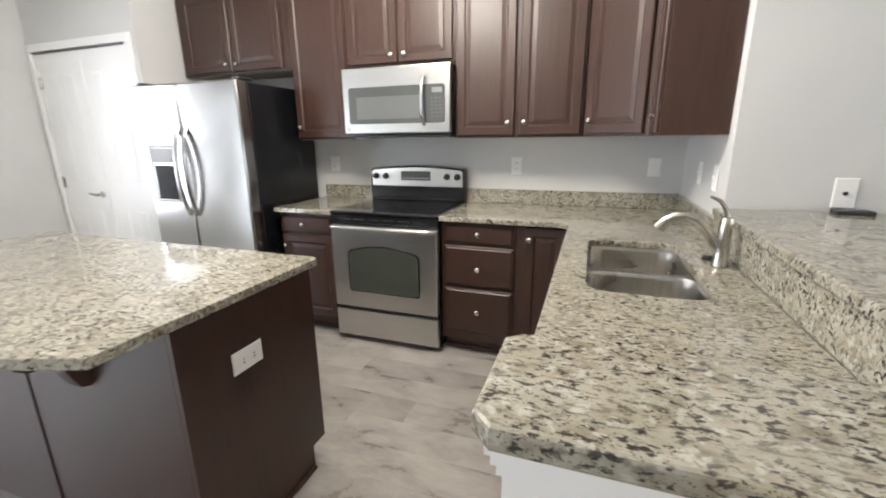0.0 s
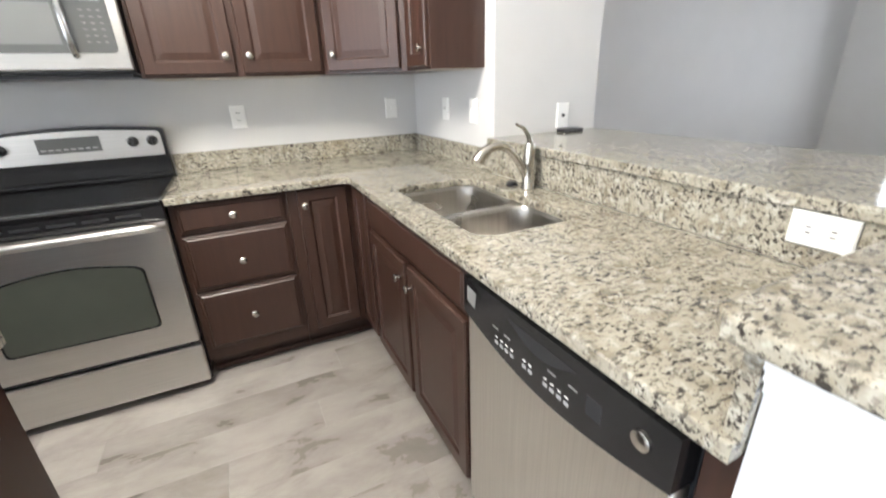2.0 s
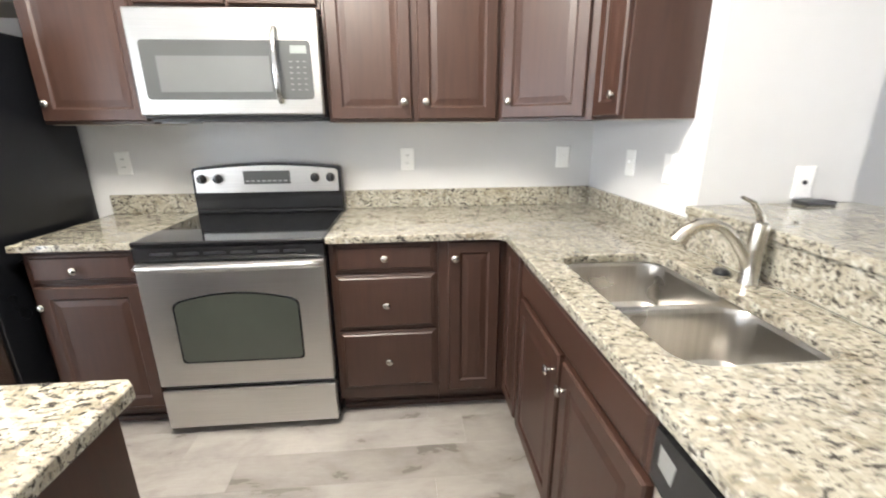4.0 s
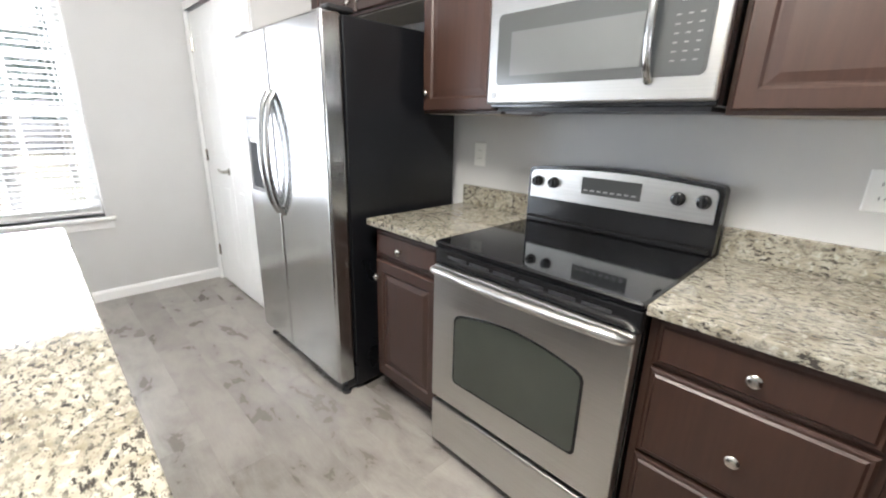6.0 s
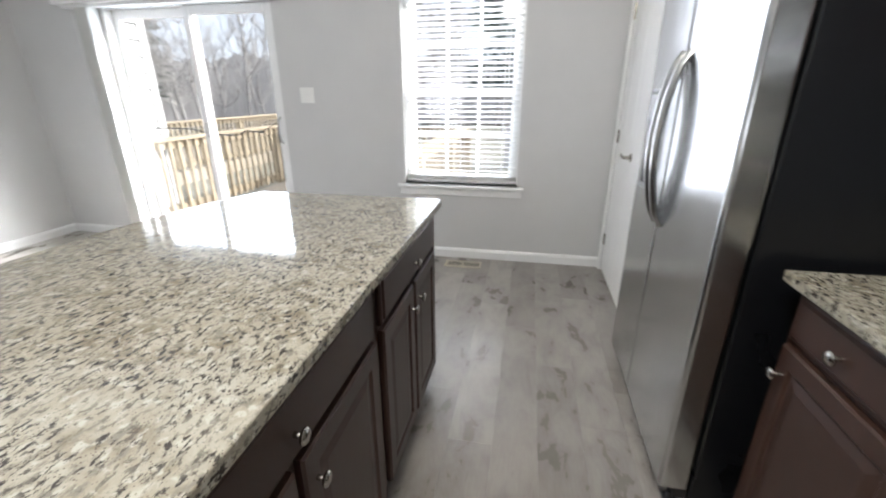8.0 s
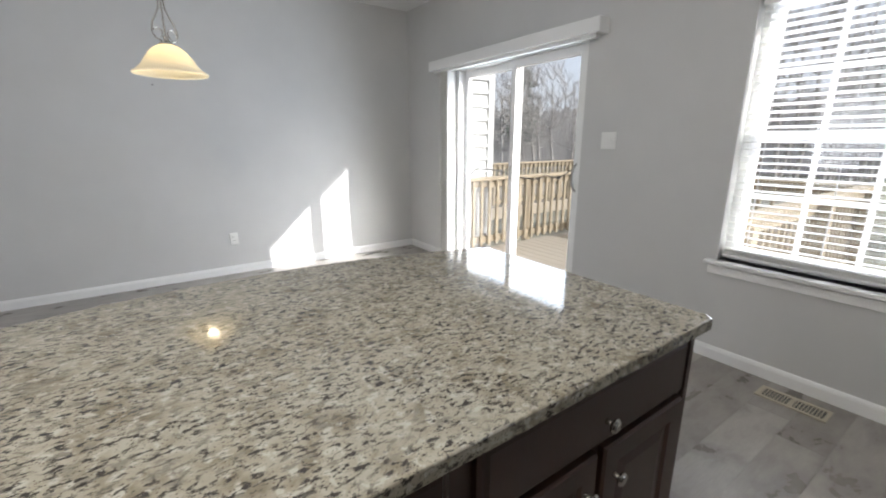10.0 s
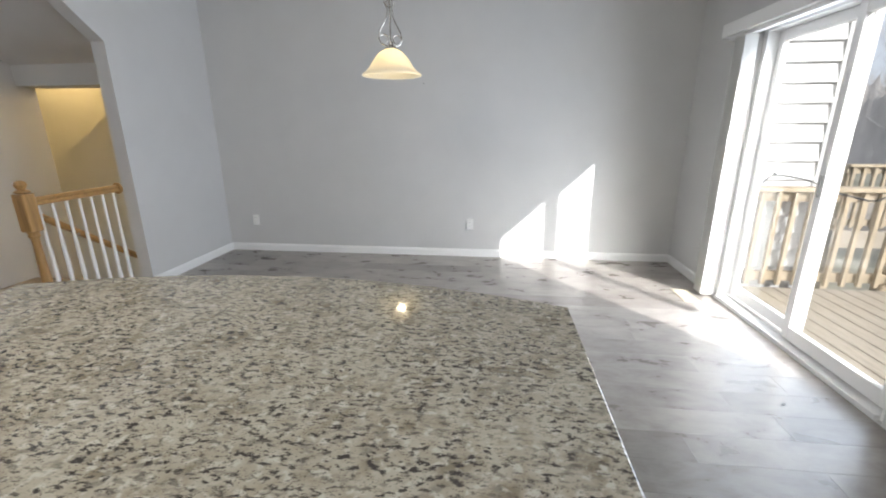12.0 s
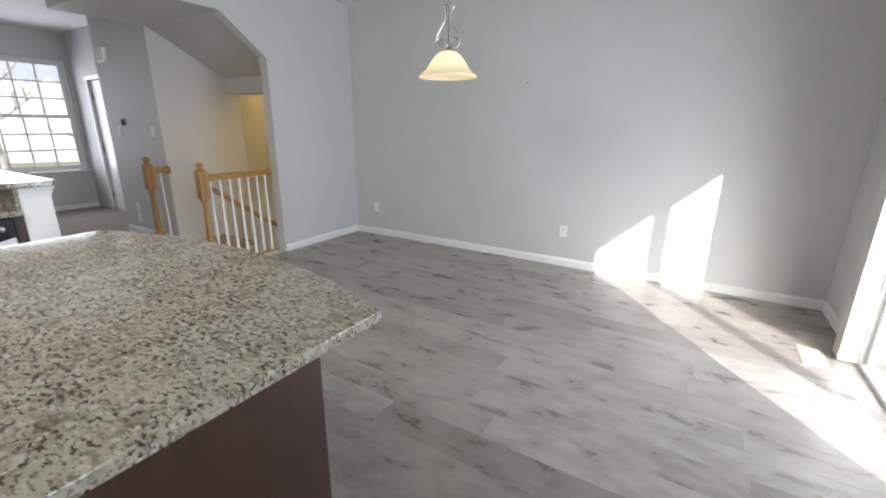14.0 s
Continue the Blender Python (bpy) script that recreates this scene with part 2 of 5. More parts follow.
# ---- building helpers ----
def box(bm, x0, x1, y0, y1, z0, z1, bevel=0.0, segs=1):
    vs = [bm.verts.new((x, y, z)) for z in (z0, z1) for y in (y0, y1) for x in (x0, x1)]
    fs = [bm.faces.new([vs[i] for i in f]) for f in ((0, 2, 3, 1), (4, 5, 7, 6), (0, 1, 5, 4), (1, 3, 7, 5), (3, 2, 6, 7), (2, 0, 4, 6))]
    if bevel:
        es = list({e for f in fs for e in f.edges})
        bmesh.ops.bevel(bm, geom=es, offset=bevel, segments=segs, affect="EDGES", profile=0.5)
    return bm


def B(*a, **k):
    return box(bmesh.new(), *a, **k)


def prism(bm, pts, axis, a0, a1):
    """A polygon of (u, v) swept along an axis: 'x' takes (y, z), 'y' takes (x, z), 'z' takes (x, y)."""
    put = {"x": lambda u, v, a: (a, u, v), "y": lambda u, v, a: (u, a, v), "z": lambda u, v, a: (u, v, a)}[axis]
    lo, hi = [bm.verts.new(put(u, v, a0)) for u, v in pts], [bm.verts.new(put(u, v, a1)) for u, v in pts]
    bm.faces.new(lo[::-1]), bm.faces.new(hi)
    for i in range(len(pts)):
        j = (i + 1) % len(pts)
        bm.faces.new((lo[i], lo[j], hi[j], hi[i]))
    bmesh.ops.recalc_face_normals(bm, faces=bm.faces)
    return bm


def lathe(bm, profile, at=(0, 0, 0), axis="z", segs=16):
    """Turns (radius, height) pairs round an axis through a point."""
    put = {"z": lambda a, b, h: (a, b, h), "y": lambda a, b, h: (a, -h, b), "x": lambda a, b, h: (-h, a, b)}[axis]
    rings = []
    for r, h in profile:
        rings.append([bm.verts.new(Vector(at) + Vector(put(r * math.cos(2 * math.pi * i / segs), r * math.sin(2 * math.pi * i / segs), h))) for i in range(segs)])
    for p, q in zip(rings, rings[1:]):
        for i in range(segs):
            bm.faces.new((p[i], p[(i + 1) % segs], q[(i + 1) % segs], q[i]))
    bm.faces.new(rings[0][::-1]), bm.faces.new(rings[-1])
    bmesh.ops.recalc_face_normals(bm, faces=bm.faces)
    return bm


def tube(bm, pts, radius, segs=10, flat=1.0):
    """A round bar through points; radius may be a list."""
    pts = [Vector(p) for p in pts]
    rad = radius if isinstance(radius, (list, tuple)) else [radius] * len(pts)
    rings, side = [], None
    for i, p in enumerate(pts):
        d = (pts[min(i + 1, len(pts) - 1)] - pts[max(i - 1, 0)]).normalized()
        if side is None:
            side = d.cross(Vector((0, 0, 1)) if abs(d.z) < 0.9 else Vector((1, 0, 0))).normalized()
        side = (side - d * side.dot(d)).normalized()
        up = d.cross(side)
        rings.append([bm.verts.new(p + rad[i] * (math.cos(2 * math.pi * k / segs) * side + flat * math.sin(2 * math.pi * k / segs) * up)) for k in range(segs)])
    for p, q in zip(rings, rings[1:]):
        for i in range(segs):
            bm.faces.new((p[i], p[(i + 1) % segs], q[(i + 1) % segs], q[i]))
    bm.faces.new(rings[0][::-1]), bm.faces.new(rings[-1])
    bmesh.ops.recalc_face_normals(bm, faces=bm.faces)
    return bm


def rings(bm, x0, x1, z0, z1, steps):
    """A panel that faces -y: nested rectangles (inset, y), the last one filled, the first one closed at the back by y = 0."""
    loops = []
    for inset, y in [(0, 0.0)] + list(steps):
        loops.append([bm.verts.new(p) for p in ((x0 + inset, y, z0 + inset), (x1 - inset, y, z0 + inset), (x1 - inset, y, z1 - inset), (x0 + inset, y, z1 - inset))])
    for p, q in zip(loops, loops[1:]):
        for i in range(4):
            bm.faces.new((p[i], p[(i + 1) % 4], q[(i + 1) % 4], q[i]))
    bm.faces.new(loops[-1]), bm.faces.new(loops[0][::-1])
    bmesh.ops.recalc_face_normals(bm, faces=bm.faces)
    return bm


def slab(outer, holes, z0, z1, bevel=0.0):
    """A flat slab between two heights with an outline and holes."""
    bm = bmesh.new()
    edges = []
    for loop in [outer] + list(holes):
        vs = [bm.verts.new((x, y, z0)) for x, y in loop]
        edges += [bm.edges.new((vs[i], vs[(i + 1) % len(vs)])) for i in range(len(vs))]
    bmesh.ops.triangle_fill(bm, edges=edges, use_beauty=True)
    r = bmesh.ops.extrude_face_region(bm, geom=list(bm.faces))
    bmesh.ops.translate(bm, vec=(0, 0, z1 - z0), verts=[e for e in r["geom"] if isinstance(e, bmesh.types.BMVert)])
    bmesh.ops.recalc_face_normals(bm, faces=bm.faces)
    if bevel:
        es = [e for e in bm.edges if len(e.link_faces) == 2 and e.calc_face_angle(0) > 0.9 and abs(e.verts[0].co.z - e.verts[1].co.z) < 1e-5]
        bmesh.ops.bevel(bm, geom=es, offset=bevel, segments=2, affect="EDGES", profile=0.5)
    return bm


def rounded(x0, x1, y0, y1, r, n=5):
    pts = []
    for cx, cy, a in ((x1 - r, y1 - r, 0), (x0 + r, y1 - r, 90), (x0 + r, y0 + r, 180), (x1 - r, y0 + r, 270)):
        for i in range(n + 1):
            t = radians(a + 90 * i / n)
            pts.append((cx + r * math.cos(t), cy + r * math.sin(t)))
    return pts


def obj(name, bm, mat, smooth=False):
    me = bpy.data.meshes.new(name)
    bm.to_mesh(me)
    bm.free()
    me.materials.append(mat)
    if smooth:
        for p in me.polygons:
            p.use_smooth = True
        me.set_sharp_from_angle(angle=radians(38))
        for p in me.polygons:
            p.use_smooth = p.area < 0.02
    return new(name, me)


def part(name, bm, mat, parent, label="", smooth=False):
    ob = obj(name, bm, mat, smooth)
    ob.parent = parent
    return tagged(ob, label)


def thing(name, label, category, at=(0, 0, 0), rz=0, group=""):
    ob = new(name)
    ob.empty_display_size = 0.1
    ob.matrix_world = pose(*at, 0, 0, rz)
    return tagged(ob, label, category, group)


def setting(name, bm, mat, label, category, smooth=False):
    return tagged(obj(name, bm, mat, smooth), label, category, kind="structure")


# ---- walls, floors, ceiling ----
CEIL_Z = 2.775
WX, SY, EX, STX = -3.09, -5.89, 6.9, 1.84


def wall(name, along, p0, p1, a0, a1, z0, z1, holes, label):
    """A wall between p0 and p1 in depth, from a0 to a1 along 'x' or 'y', with square openings (a, b, low, high)."""
    bm = bmesh.new()

    def piece(u0, u1, lo, hi):
        if u1 - u0 > 1e-4 and hi - lo > 1e-4:
            box(bm, *((u0, u1, p0, p1) if along == "x" else (p0, p1, u0, u1)), lo, hi)

    cur = a0
    for a, b, lo, hi in sorted(holes):
        piece(cur, a, z0, z1)
        piece(a, b, z0, lo)
        piece(a, b, hi, z1)
        cur = b
    piece(cur, a1, z0, z1)
    return setting(name, bm, WALL, label, "wall")


WIN = (-2.29, -1.37, 0.63, 2.07)
SLIDE = (-4.96, -3.33, 0.0, 2.065)
LWIN = [(-4.71, -3.40, 0.65, 2.36), (-1.95, -0.69, 0.65, 2.28)]
PDOOR = (-3.03, -1.97, 0.0, 2.06)
wall("wall_north", "x", 0.0, 0.16, WX - 0.18, EX + 0.18, -0.2, CEIL_Z, [], "pale grey painted wall behind the kitchen range")
wall("wall_west", "y", WX - 0.18, WX, SY, 0.0, -0.2, CEIL_Z, [WIN, SLIDE], "pale grey painted wall with window and sliding door")
wall("wall_south", "x", SY - 0.16, SY, WX - 0.18, STX, -0.2, CEIL_Z, [], "pale grey painted dining wall")
wall("wall_pantry", "x", -0.67, -0.56, WX, -1.87, 0.0, CEIL_Z, [PDOOR], "pale grey painted pantry wall")
wall("wall_pantry_side", "y", -1.98, -1.87, -0.56, 0.0, 0.0, CEIL_Z, [], "pale grey painted side wall beside the refrigerator")
wall("wall_chase", "x", -0.93, 0.0, 1.775, 2.38, 0.0, CEIL_Z, [], "pale painted wall return at the end of the bar")
wall("wall_east", "y", EX, EX + 0.18, -7.2, 0.0, -0.2, CEIL_Z, LWIN, "grey painted living room wall with windows")
wall("wall_entry", "x", -4.87, -4.75, 4.46, EX, -0.2, CEIL_Z, [(5.35, 6.3, 0, 2.05)], "grey painted entry wall with a white door")
wall("wall_entry_side", "y", 4.34, 4.46, -4.75, -4.32, -0.2, CEIL_Z, [], "grey painted wall edge")
wall("wall_switches", "x", -4.32, -4.20, 3.16, 4.46, -0.2, CEIL_Z, [], "grey painted wall with light switches")
wall("wall_stair_east", "y", 3.16, 3.28, -5.2, -4.32, -2.8, CEIL_Z, [], "painted stairwell wall")
wall("wall_stair_end", "x", -7.32, -7.2, STX, EX + 0.18, -2.8, CEIL_Z, [], "painted wall at the foot of the stairs")
wall("wall_stair_outer", "y", STX, STX + 0.12, -7.2, SY, -2.8, CEIL_Z, [], "painted stairwell wall")
bm = bmesh.new()
prism(bm, [(SY, -2.8), (-3.92, -2.8), (-3.92, 0.0), (-4.68, 0.0), (-4.68, 2.045), (-4.23, 2.385), (-3.42, 2.385), (-3.42, CEIL_Z), (SY, CEIL_Z)], "x", STX, STX + 0.12)
setting("wall_stair_west", bm, WALL, "pale grey wall with a stair opening", "wall")
bm = bmesh.new()
prism(bm, [(3.5, -2.8), (6.5, -2.8), (6.5, -0.30), (3.5, 1.708)], "y", -6.62, -6.5)
setting("wall_stair_lower", bm, WALL, "painted sloping half wall of the lower stairs", "wall")
bm = bmesh.new()
prism(bm, [(-5.30, 1.765), (-5.03, 1.765), (-5.03, 1.945), (-4.23, 2.389), (-3.42, 2.385), (-3.42, CEIL_Z - 0.01), (-5.30, CEIL_Z - 0.01)], "x", STX + 0.12, 3.16)
setting("stair_soffit", bm, WALL, "painted sloping soffit over the stairs", "soffit")
setting("ceiling", B(WX - 0.18, EX + 0.18, -7.3, 0.16, CEIL_Z, CEIL_Z + 0.12), CEIL, "white painted ceiling", "ceiling")
bm = bmesh.new()
box(bm, WX - 0.0, STX, SY, 0.0, -0.2, -0.012)
box(bm, STX, EX, -3.92, 0.0, -0.2, -0.012)
box(bm, 3.16, EX, -4.75, -3.92, -0.2, -0.012)
setting("floor", bm, plain("subfloor", (0.10, 0.09, 0.08), 0.8), "grey wood-look plank floor", "floor")
setting("floor_living", B(2.45, EX, -4.75, 0.0, -0.012, 0.004), CARPET, "taupe carpet of the living room", "carpet")


def baseboard(along, p, side, a0, a1):
    """Moulded skirting on a wall face at p, standing out to side (+1 or -1)."""
    prof = [(0, 0), (0.014, 0), (0.014, 0.060), (0.010, 0.072), (0.005, 0.081), (0, 0.083)]
    pts = [(p + side * d, z) for d, z in prof]
    setting("baseboard", prism(bmesh.new(), pts, "y" if along == "y" else "x", a0, a1), WHITE, "white moulded baseboard", "baseboard")


baseboard("y", WX, 1, SLIDE[1] + 0.06, -0.67)
baseboard("y", WX, 1, SY, SLIDE[0] - 0.06)
baseboard("x", SY, 1, WX + 0.014, STX - 0.014)
baseboard("y", STX, -1, SY, -4.69)
baseboard("x", -4.20, 1, 3.18, 4.46)
baseboard("x", -4.75, 1, 4.48, 5.28)
baseboard("x", 0.0, -1, 2.40, EX - 0.014)
baseboard("y", EX, -1, -4.75, 0.0)


# ---- kitchen cabinets ----
DOOR_STEPS = [(0.0, -0.014), (0.005, -0.020), (0.050, -0.020), (0.058, -0.013), (0.064, -0.013), (0.088, -0.017)]
DRAWER_STEPS = [(0.0, -0.010), (0.007, -0.014), (0.013, -0.014), (0.019, -0.020)]
KNOB = [(0.006, 0.0), (0.006, 0.010), (0.005, 0.013), (0.0155, 0.019), (0.0165, 0.023), (0.013, 0.027), (0.006, 0.0285)]


def front(parent, kind, x0, x1, z0, z1, y, knob=None):
    """A raised-panel door or drawer front at depth y, with its knob at (x, z)."""
    bm = rings(bmesh.new(), x0, x1, z0, z1, DOOR_STEPS if kind == "door" else DRAWER_STEPS)
    bmesh.ops.translate(bm, vec=(0, y, 0), verts=bm.verts)
    ob = part({"door": "door", "drawer": "drawer_front", "panel": "false_front"}[kind], bm, WOOD, parent)
    if knob:
        part("knob", lathe(bmesh.new(), KNOB, (knob[0], y - 0.019, knob[1]), "y", 14), NICKEL, ob, "satin nickel knob", True)
    return ob


def base_cabinet(label, at, rz, w, fronts, depth=0.60, height=0.882, group="base cabinets", hollow=False):
    ob = thing("base_cabinet", label, "cabinet", at, rz, group)
    if hollow:
        part("face_frame", B(0, w, -depth, -depth + 0.02, 0.105, height), WOOD, ob)
        part("floor_panel", B(0, w, -depth + 0.02, 0, 0.105, 0.125), WOOD, ob)
        for x in (0, w - 0.018):
            part("side_panel", B(x, x + 0.018, -depth + 0.02, 0, 0.125, height), WOOD, ob)
    else:
        part("body", B(0, w, -depth, 0, 0.105, height, bevel=0.001), WOOD, ob)
    part("toe_kick", B(0, w, -depth + 0.075, 0, 0, 0.105), WOOD, ob)
    part("toe_kick_moulding", B(0, w, -depth + 0.06, -depth + 0.075, 0.0, 0.03, bevel=0.006), WOOD, ob)
    for f in fronts:
        front(ob, f[0], *f[1:5], -depth - 0.001, f[5] if len(f) > 5 else None)
    return ob


def wall_cabinet(label, at, rz, w, z0, z1, doors, depth=0.312):
    ob = thing("wall_cabinet", label, "cabinet", (at[0], at[1], z0), rz, "wall cabinets")
    h = z1 - z0
    part("body", B(0, w, -depth, 0, 0, h, bevel=0.001), WOOD, ob)
    part("underside", B(0.016, w - 0.016, -depth + 0.022, -0.004, -0.003, 0.0015), RAW, ob, "pale unfinished underside")
    for x0, x1, knob in doors:
        front(ob, "door", x0, x1, 0.012, h - 0.03, -depth - 0.001, knob)
    return ob


TOP = 2.44
wall_cabinet("dark-stained wall cabinet beside the microwave", (-0.838, -0.002), 0, 0.455, 1.372, TOP, [(0.012, 0.443, (0.045, 0.085))])
wall_cabinet("dark-stained short cabinet above the microwave", (-0.381, -0.002), 0, 0.762, 1.835, TOP, [(0.012, 0.374, (0.335, 0.06)), (0.388, 0.75, (0.427, 0.06))])
wall_cabinet("dark-stained double wall cabinet over the counter", (0.383, -0.002), 0, 0.78, 1.372, TOP, [(0.014, 0.378, (0.343, 0.087)), (0.408, 0.768, (0.442, 0.087))])
ob = thing("wall_cabinet", "dark-stained diagonal corner wall cabinet", "cabinet", (1.165, -0.307, 1.372), math.degrees(math.atan2(-0.305, 0.325)), "wall cabinets")
turn = Matrix.Rotation(-math.atan2(-0.305, 0.325), 2)
foot = [turn @ (Vector(p) - Vector((1.165, -0.307))) for p in ((1.165, -0.002), (1.773, -0.002), (1.773, -0.612), (1.49, -0.612), (1.165, -0.307))]
part("body", prism(bmesh.new(), [(p.x, p.y) for p in foot], "z", 0, TOP - 1.372), WOOD, ob)
front(ob, "door", 0.03, 0.416, 0.012, TOP - 1.372 - 0.03, -0.001, (0.072, 0.087))
wall_cabinet("dark-stained narrow wall cabinet on the side wall", (1.773, -0.614), -90, 0.234, 1.372, TOP, [(0.012, 0.224, (0.192, 0.085))], 0.268)
wall_cabinet("dark-stained short cabinet above the refrigerator", (-1.86, -0.002), 0, 1.02, 1.86, TOP, [(0.06, 0.495, (0.455, 0.06)), (0.51, 0.95, (0.55, 0.06))])

base_cabinet("dark-stained base cabinet with drawer and door", (-0.838, -0.002, 0), 0, 0.455, [
    ("drawer", 0.02, 0.435, 0.742, 0.868, (0.205, 0.80)), ("door", 0.02, 0.435, 0.135, 0.725, (0.045, 0.645))])
base_cabinet("dark-stained base cabinet with three drawers", (0.383, -0.002, 0), 0, 0.47, [
    ("drawer", 0.022, 0.455, 0.745, 0.872, (0.239, 0.81)), ("drawer", 0.022, 0.455, 0.472, 0.733, (0.239, 0.592)), ("drawer", 0.022, 0.455, 0.165, 0.460, (0.239, 0.313))])
base_cabinet("dark-stained corner base cabinet with one door", (0.854, -0.002, 0), 0, 0.90, [("door", 0.045, 0.275, 0.135, 0.872, (0.073, 0.80))])
base_cabinet("dark-stained corner filler cabinet", (1.757, -0.603, 0), -90, 0.26, [("door", 0.03, 0.245, 0.135, 0.872)], 0.585)
base_cabinet("dark-stained sink base cabinet with two doors", (1.757, -0.864, 0), -90, 0.925, [
    ("panel", 0.02, 0.905, 0.735, 0.872), ("door", 0.02, 0.448, 0.135, 0.715, (0.405, 0.643)), ("door", 0.477, 0.905, 0.135, 0.715, (0.512, 0.643))], 0.585, hollow=True)
base_cabinet("dark-stained end filler panel beside the dishwasher", (1.757, -2.395, 0), -90, 0.044, [], 0.585)

# ---- worktops ----
HOLE = rounded(1.245, 1.60, -1.70, -1.00, 0.07)
ob = thing("worktop", "speckled cream and brown granite worktop with sink cutout", "worktop", (0, 0, 0.884))
part("top", slab([(0.382, 0.0), (1.774, 0.0), (1.774, -0.93), (1.745, -0.93), (1.745, -2.438), (1.136, -2.438), (1.136, -0.70), (1.122, -0.66), (1.09, -0.648), (0.382, -0.648)], [HOLE], 0, 0.031, 0.004), GRANITE, ob)
part("backsplash", B(0.382, 1.752, -0.022, 0.0, 0.0315, 0.132, bevel=0.002), GRANITE, ob)
part("side_splash", B(1.752, 1.774, -0.928, 0.0, 0.0315, 0.132, bevel=0.002), GRANITE, ob)
ob = thing("worktop", "small speckled granite worktop beside the range", "worktop", (0, 0, 0.884))
part("top", slab([(-0.848, 0.0), (-0.382, 0.0), (-0.382, -0.648), (-0.848, -0.648)], [], 0, 0.031, 0.004), GRANITE, ob)
part("backsplash", B(-0.845, -0.382, -0.022, 0.0, 0.0315, 0.132, bevel=0.002), GRANITE, ob)

# peninsula: knee wall, splash and raised bar
bm = bmesh.new()
box(bm, 1.769, 1.88, -2.44, -0.93, 0, 1.037)
box(bm, 1.165, 1.88, -2.58, -2.44, 0, 1.037)
setting("wall_knee", bm, WHITE, "white painted knee wall under the raised bar", "wall")
bm = bmesh.new()
for i, (d, z0, z1) in enumerate(((0.006, 0.985, 1.003), (0.012, 1.003, 1.020), (0.018, 1.020, 1.037))):
    box(bm, 1.165 - d, 1.30, -2.58 - d, -2.58, z0, z1)
    box(bm, 1.165 - d, 1.165, -2.58, -2.44, z0, z1)
    box(bm, 1.30, 1.86, -2.58 - d, -2.58, z0, z1)
setting("trim_bar", bm, WHITE, "white stepped moulding under the bar top", "moulding")
ob = thing("bar_top", "raised granite bar top wrapping the peninsula end", "worktop", (0, 0, 1.038))
part("top", slab([(1.735, -0.932), (2.385, -0.932), (2.385, -2.615), (1.155, -2.615), (1.13, -2.59), (1.13, -2.40), (1.155, -2.378), (1.735, -2.378)], [], 0, 0.032, 0.006), GRANITE, ob)
part("splash", B(1.7455, 1.768, -2.438, -0.931, -0.1232, -0.001), GRANITE, ob)
part("end_splash", B(1.15, 1.745, -2.4385, -2.418, -0.1232, -0.001), GRANITE, ob)

# ---- island ----
IX0, IX1 = -1.40, 0.19
ob = thing("kitchen_island", "dark-stained kitchen island with doors and drawers", "island", (0, 0, 0))
bm = bmesh.new()
box(bm, IX0, IX1, -2.255, -1.685, 0.105, 0.882, 0.001)
box(bm, IX0, IX1, -2.255, -1.76, 0.0, 0.105)
part("body", bm, WOOD, ob)
for x0, x1 in ((IX1, IX1 + 0.018), (IX0 - 0.018, IX0)):
    part("end_panel", prism(bmesh.new(), [(-2.272, 0), (-1.755, 0), (-1.755, 0.11), (-1.675, 0.11), (-1.675, 0.882), (-2.272, 0.882)], "x", x0, x1), WOOD, ob)
    part("shoe_moulding", B(*((x1, x1 + 0.014) if x0 > 0 else (x0 - 0.014, x0)), -2.272, -1.755, 0, 0.02, bevel=0.006), WOOD, ob)
for x0, x1 in ((IX0, -0.526), (-0.518, IX1)):
    part("back_panel", B(x0, x1, -2.272, -2.2555, 0.0, 0.882, bevel=0.0015), WOOD, ob)
part("joint_strip", B(-0.537, -0.507, -2.2775, -2.2722, 0.02, 0.882, bevel=0.002), WOOD, ob)
for x in (-0.20, -0.62, -1.04):
    bm = prism(bmesh.new(), [(-2.2722, 0.64), (-2.2722, 0.880), (-2.46, 0.880), (-2.46, 0.85)] + [(-2.385 - 0.07 * math.cos(i * 0.39), 0.838 - 0.085 * math.sin(i * 0.39)) for i in range(0, 6)] + [(-2.335, 0.735), (-2.315, 0.68), (-2.30, 0.65)], "x", x - 0.03, x + 0.03)
    part("corbel", bm, WOOD, ob)


def flip(bm, y):
    bmesh.ops.rotate(bm, cent=(0, 0, 0), matrix=Matrix.Rotation(math.pi, 3, "Z"), verts=bm.verts)
    bmesh.ops.translate(bm, vec=(0, y, 0), verts=bm.verts)
    return bm


def island_front(kind, x0, x1, z0, z1, knob):
    y = -1.684
    bm = flip(rings(bmesh.new(), -x1, -x0, z0, z1, DOOR_STEPS if kind == "door" else DRAWER_STEPS), y)
    f = part("door" if kind == "door" else "drawer_front", bm, WOOD, ob)
    part("knob", flip(lathe(bmesh.new(), KNOB, (-knob[0], -0.019, knob[1]), "y", 14), y), NICKEL, f, "satin nickel knob", True)


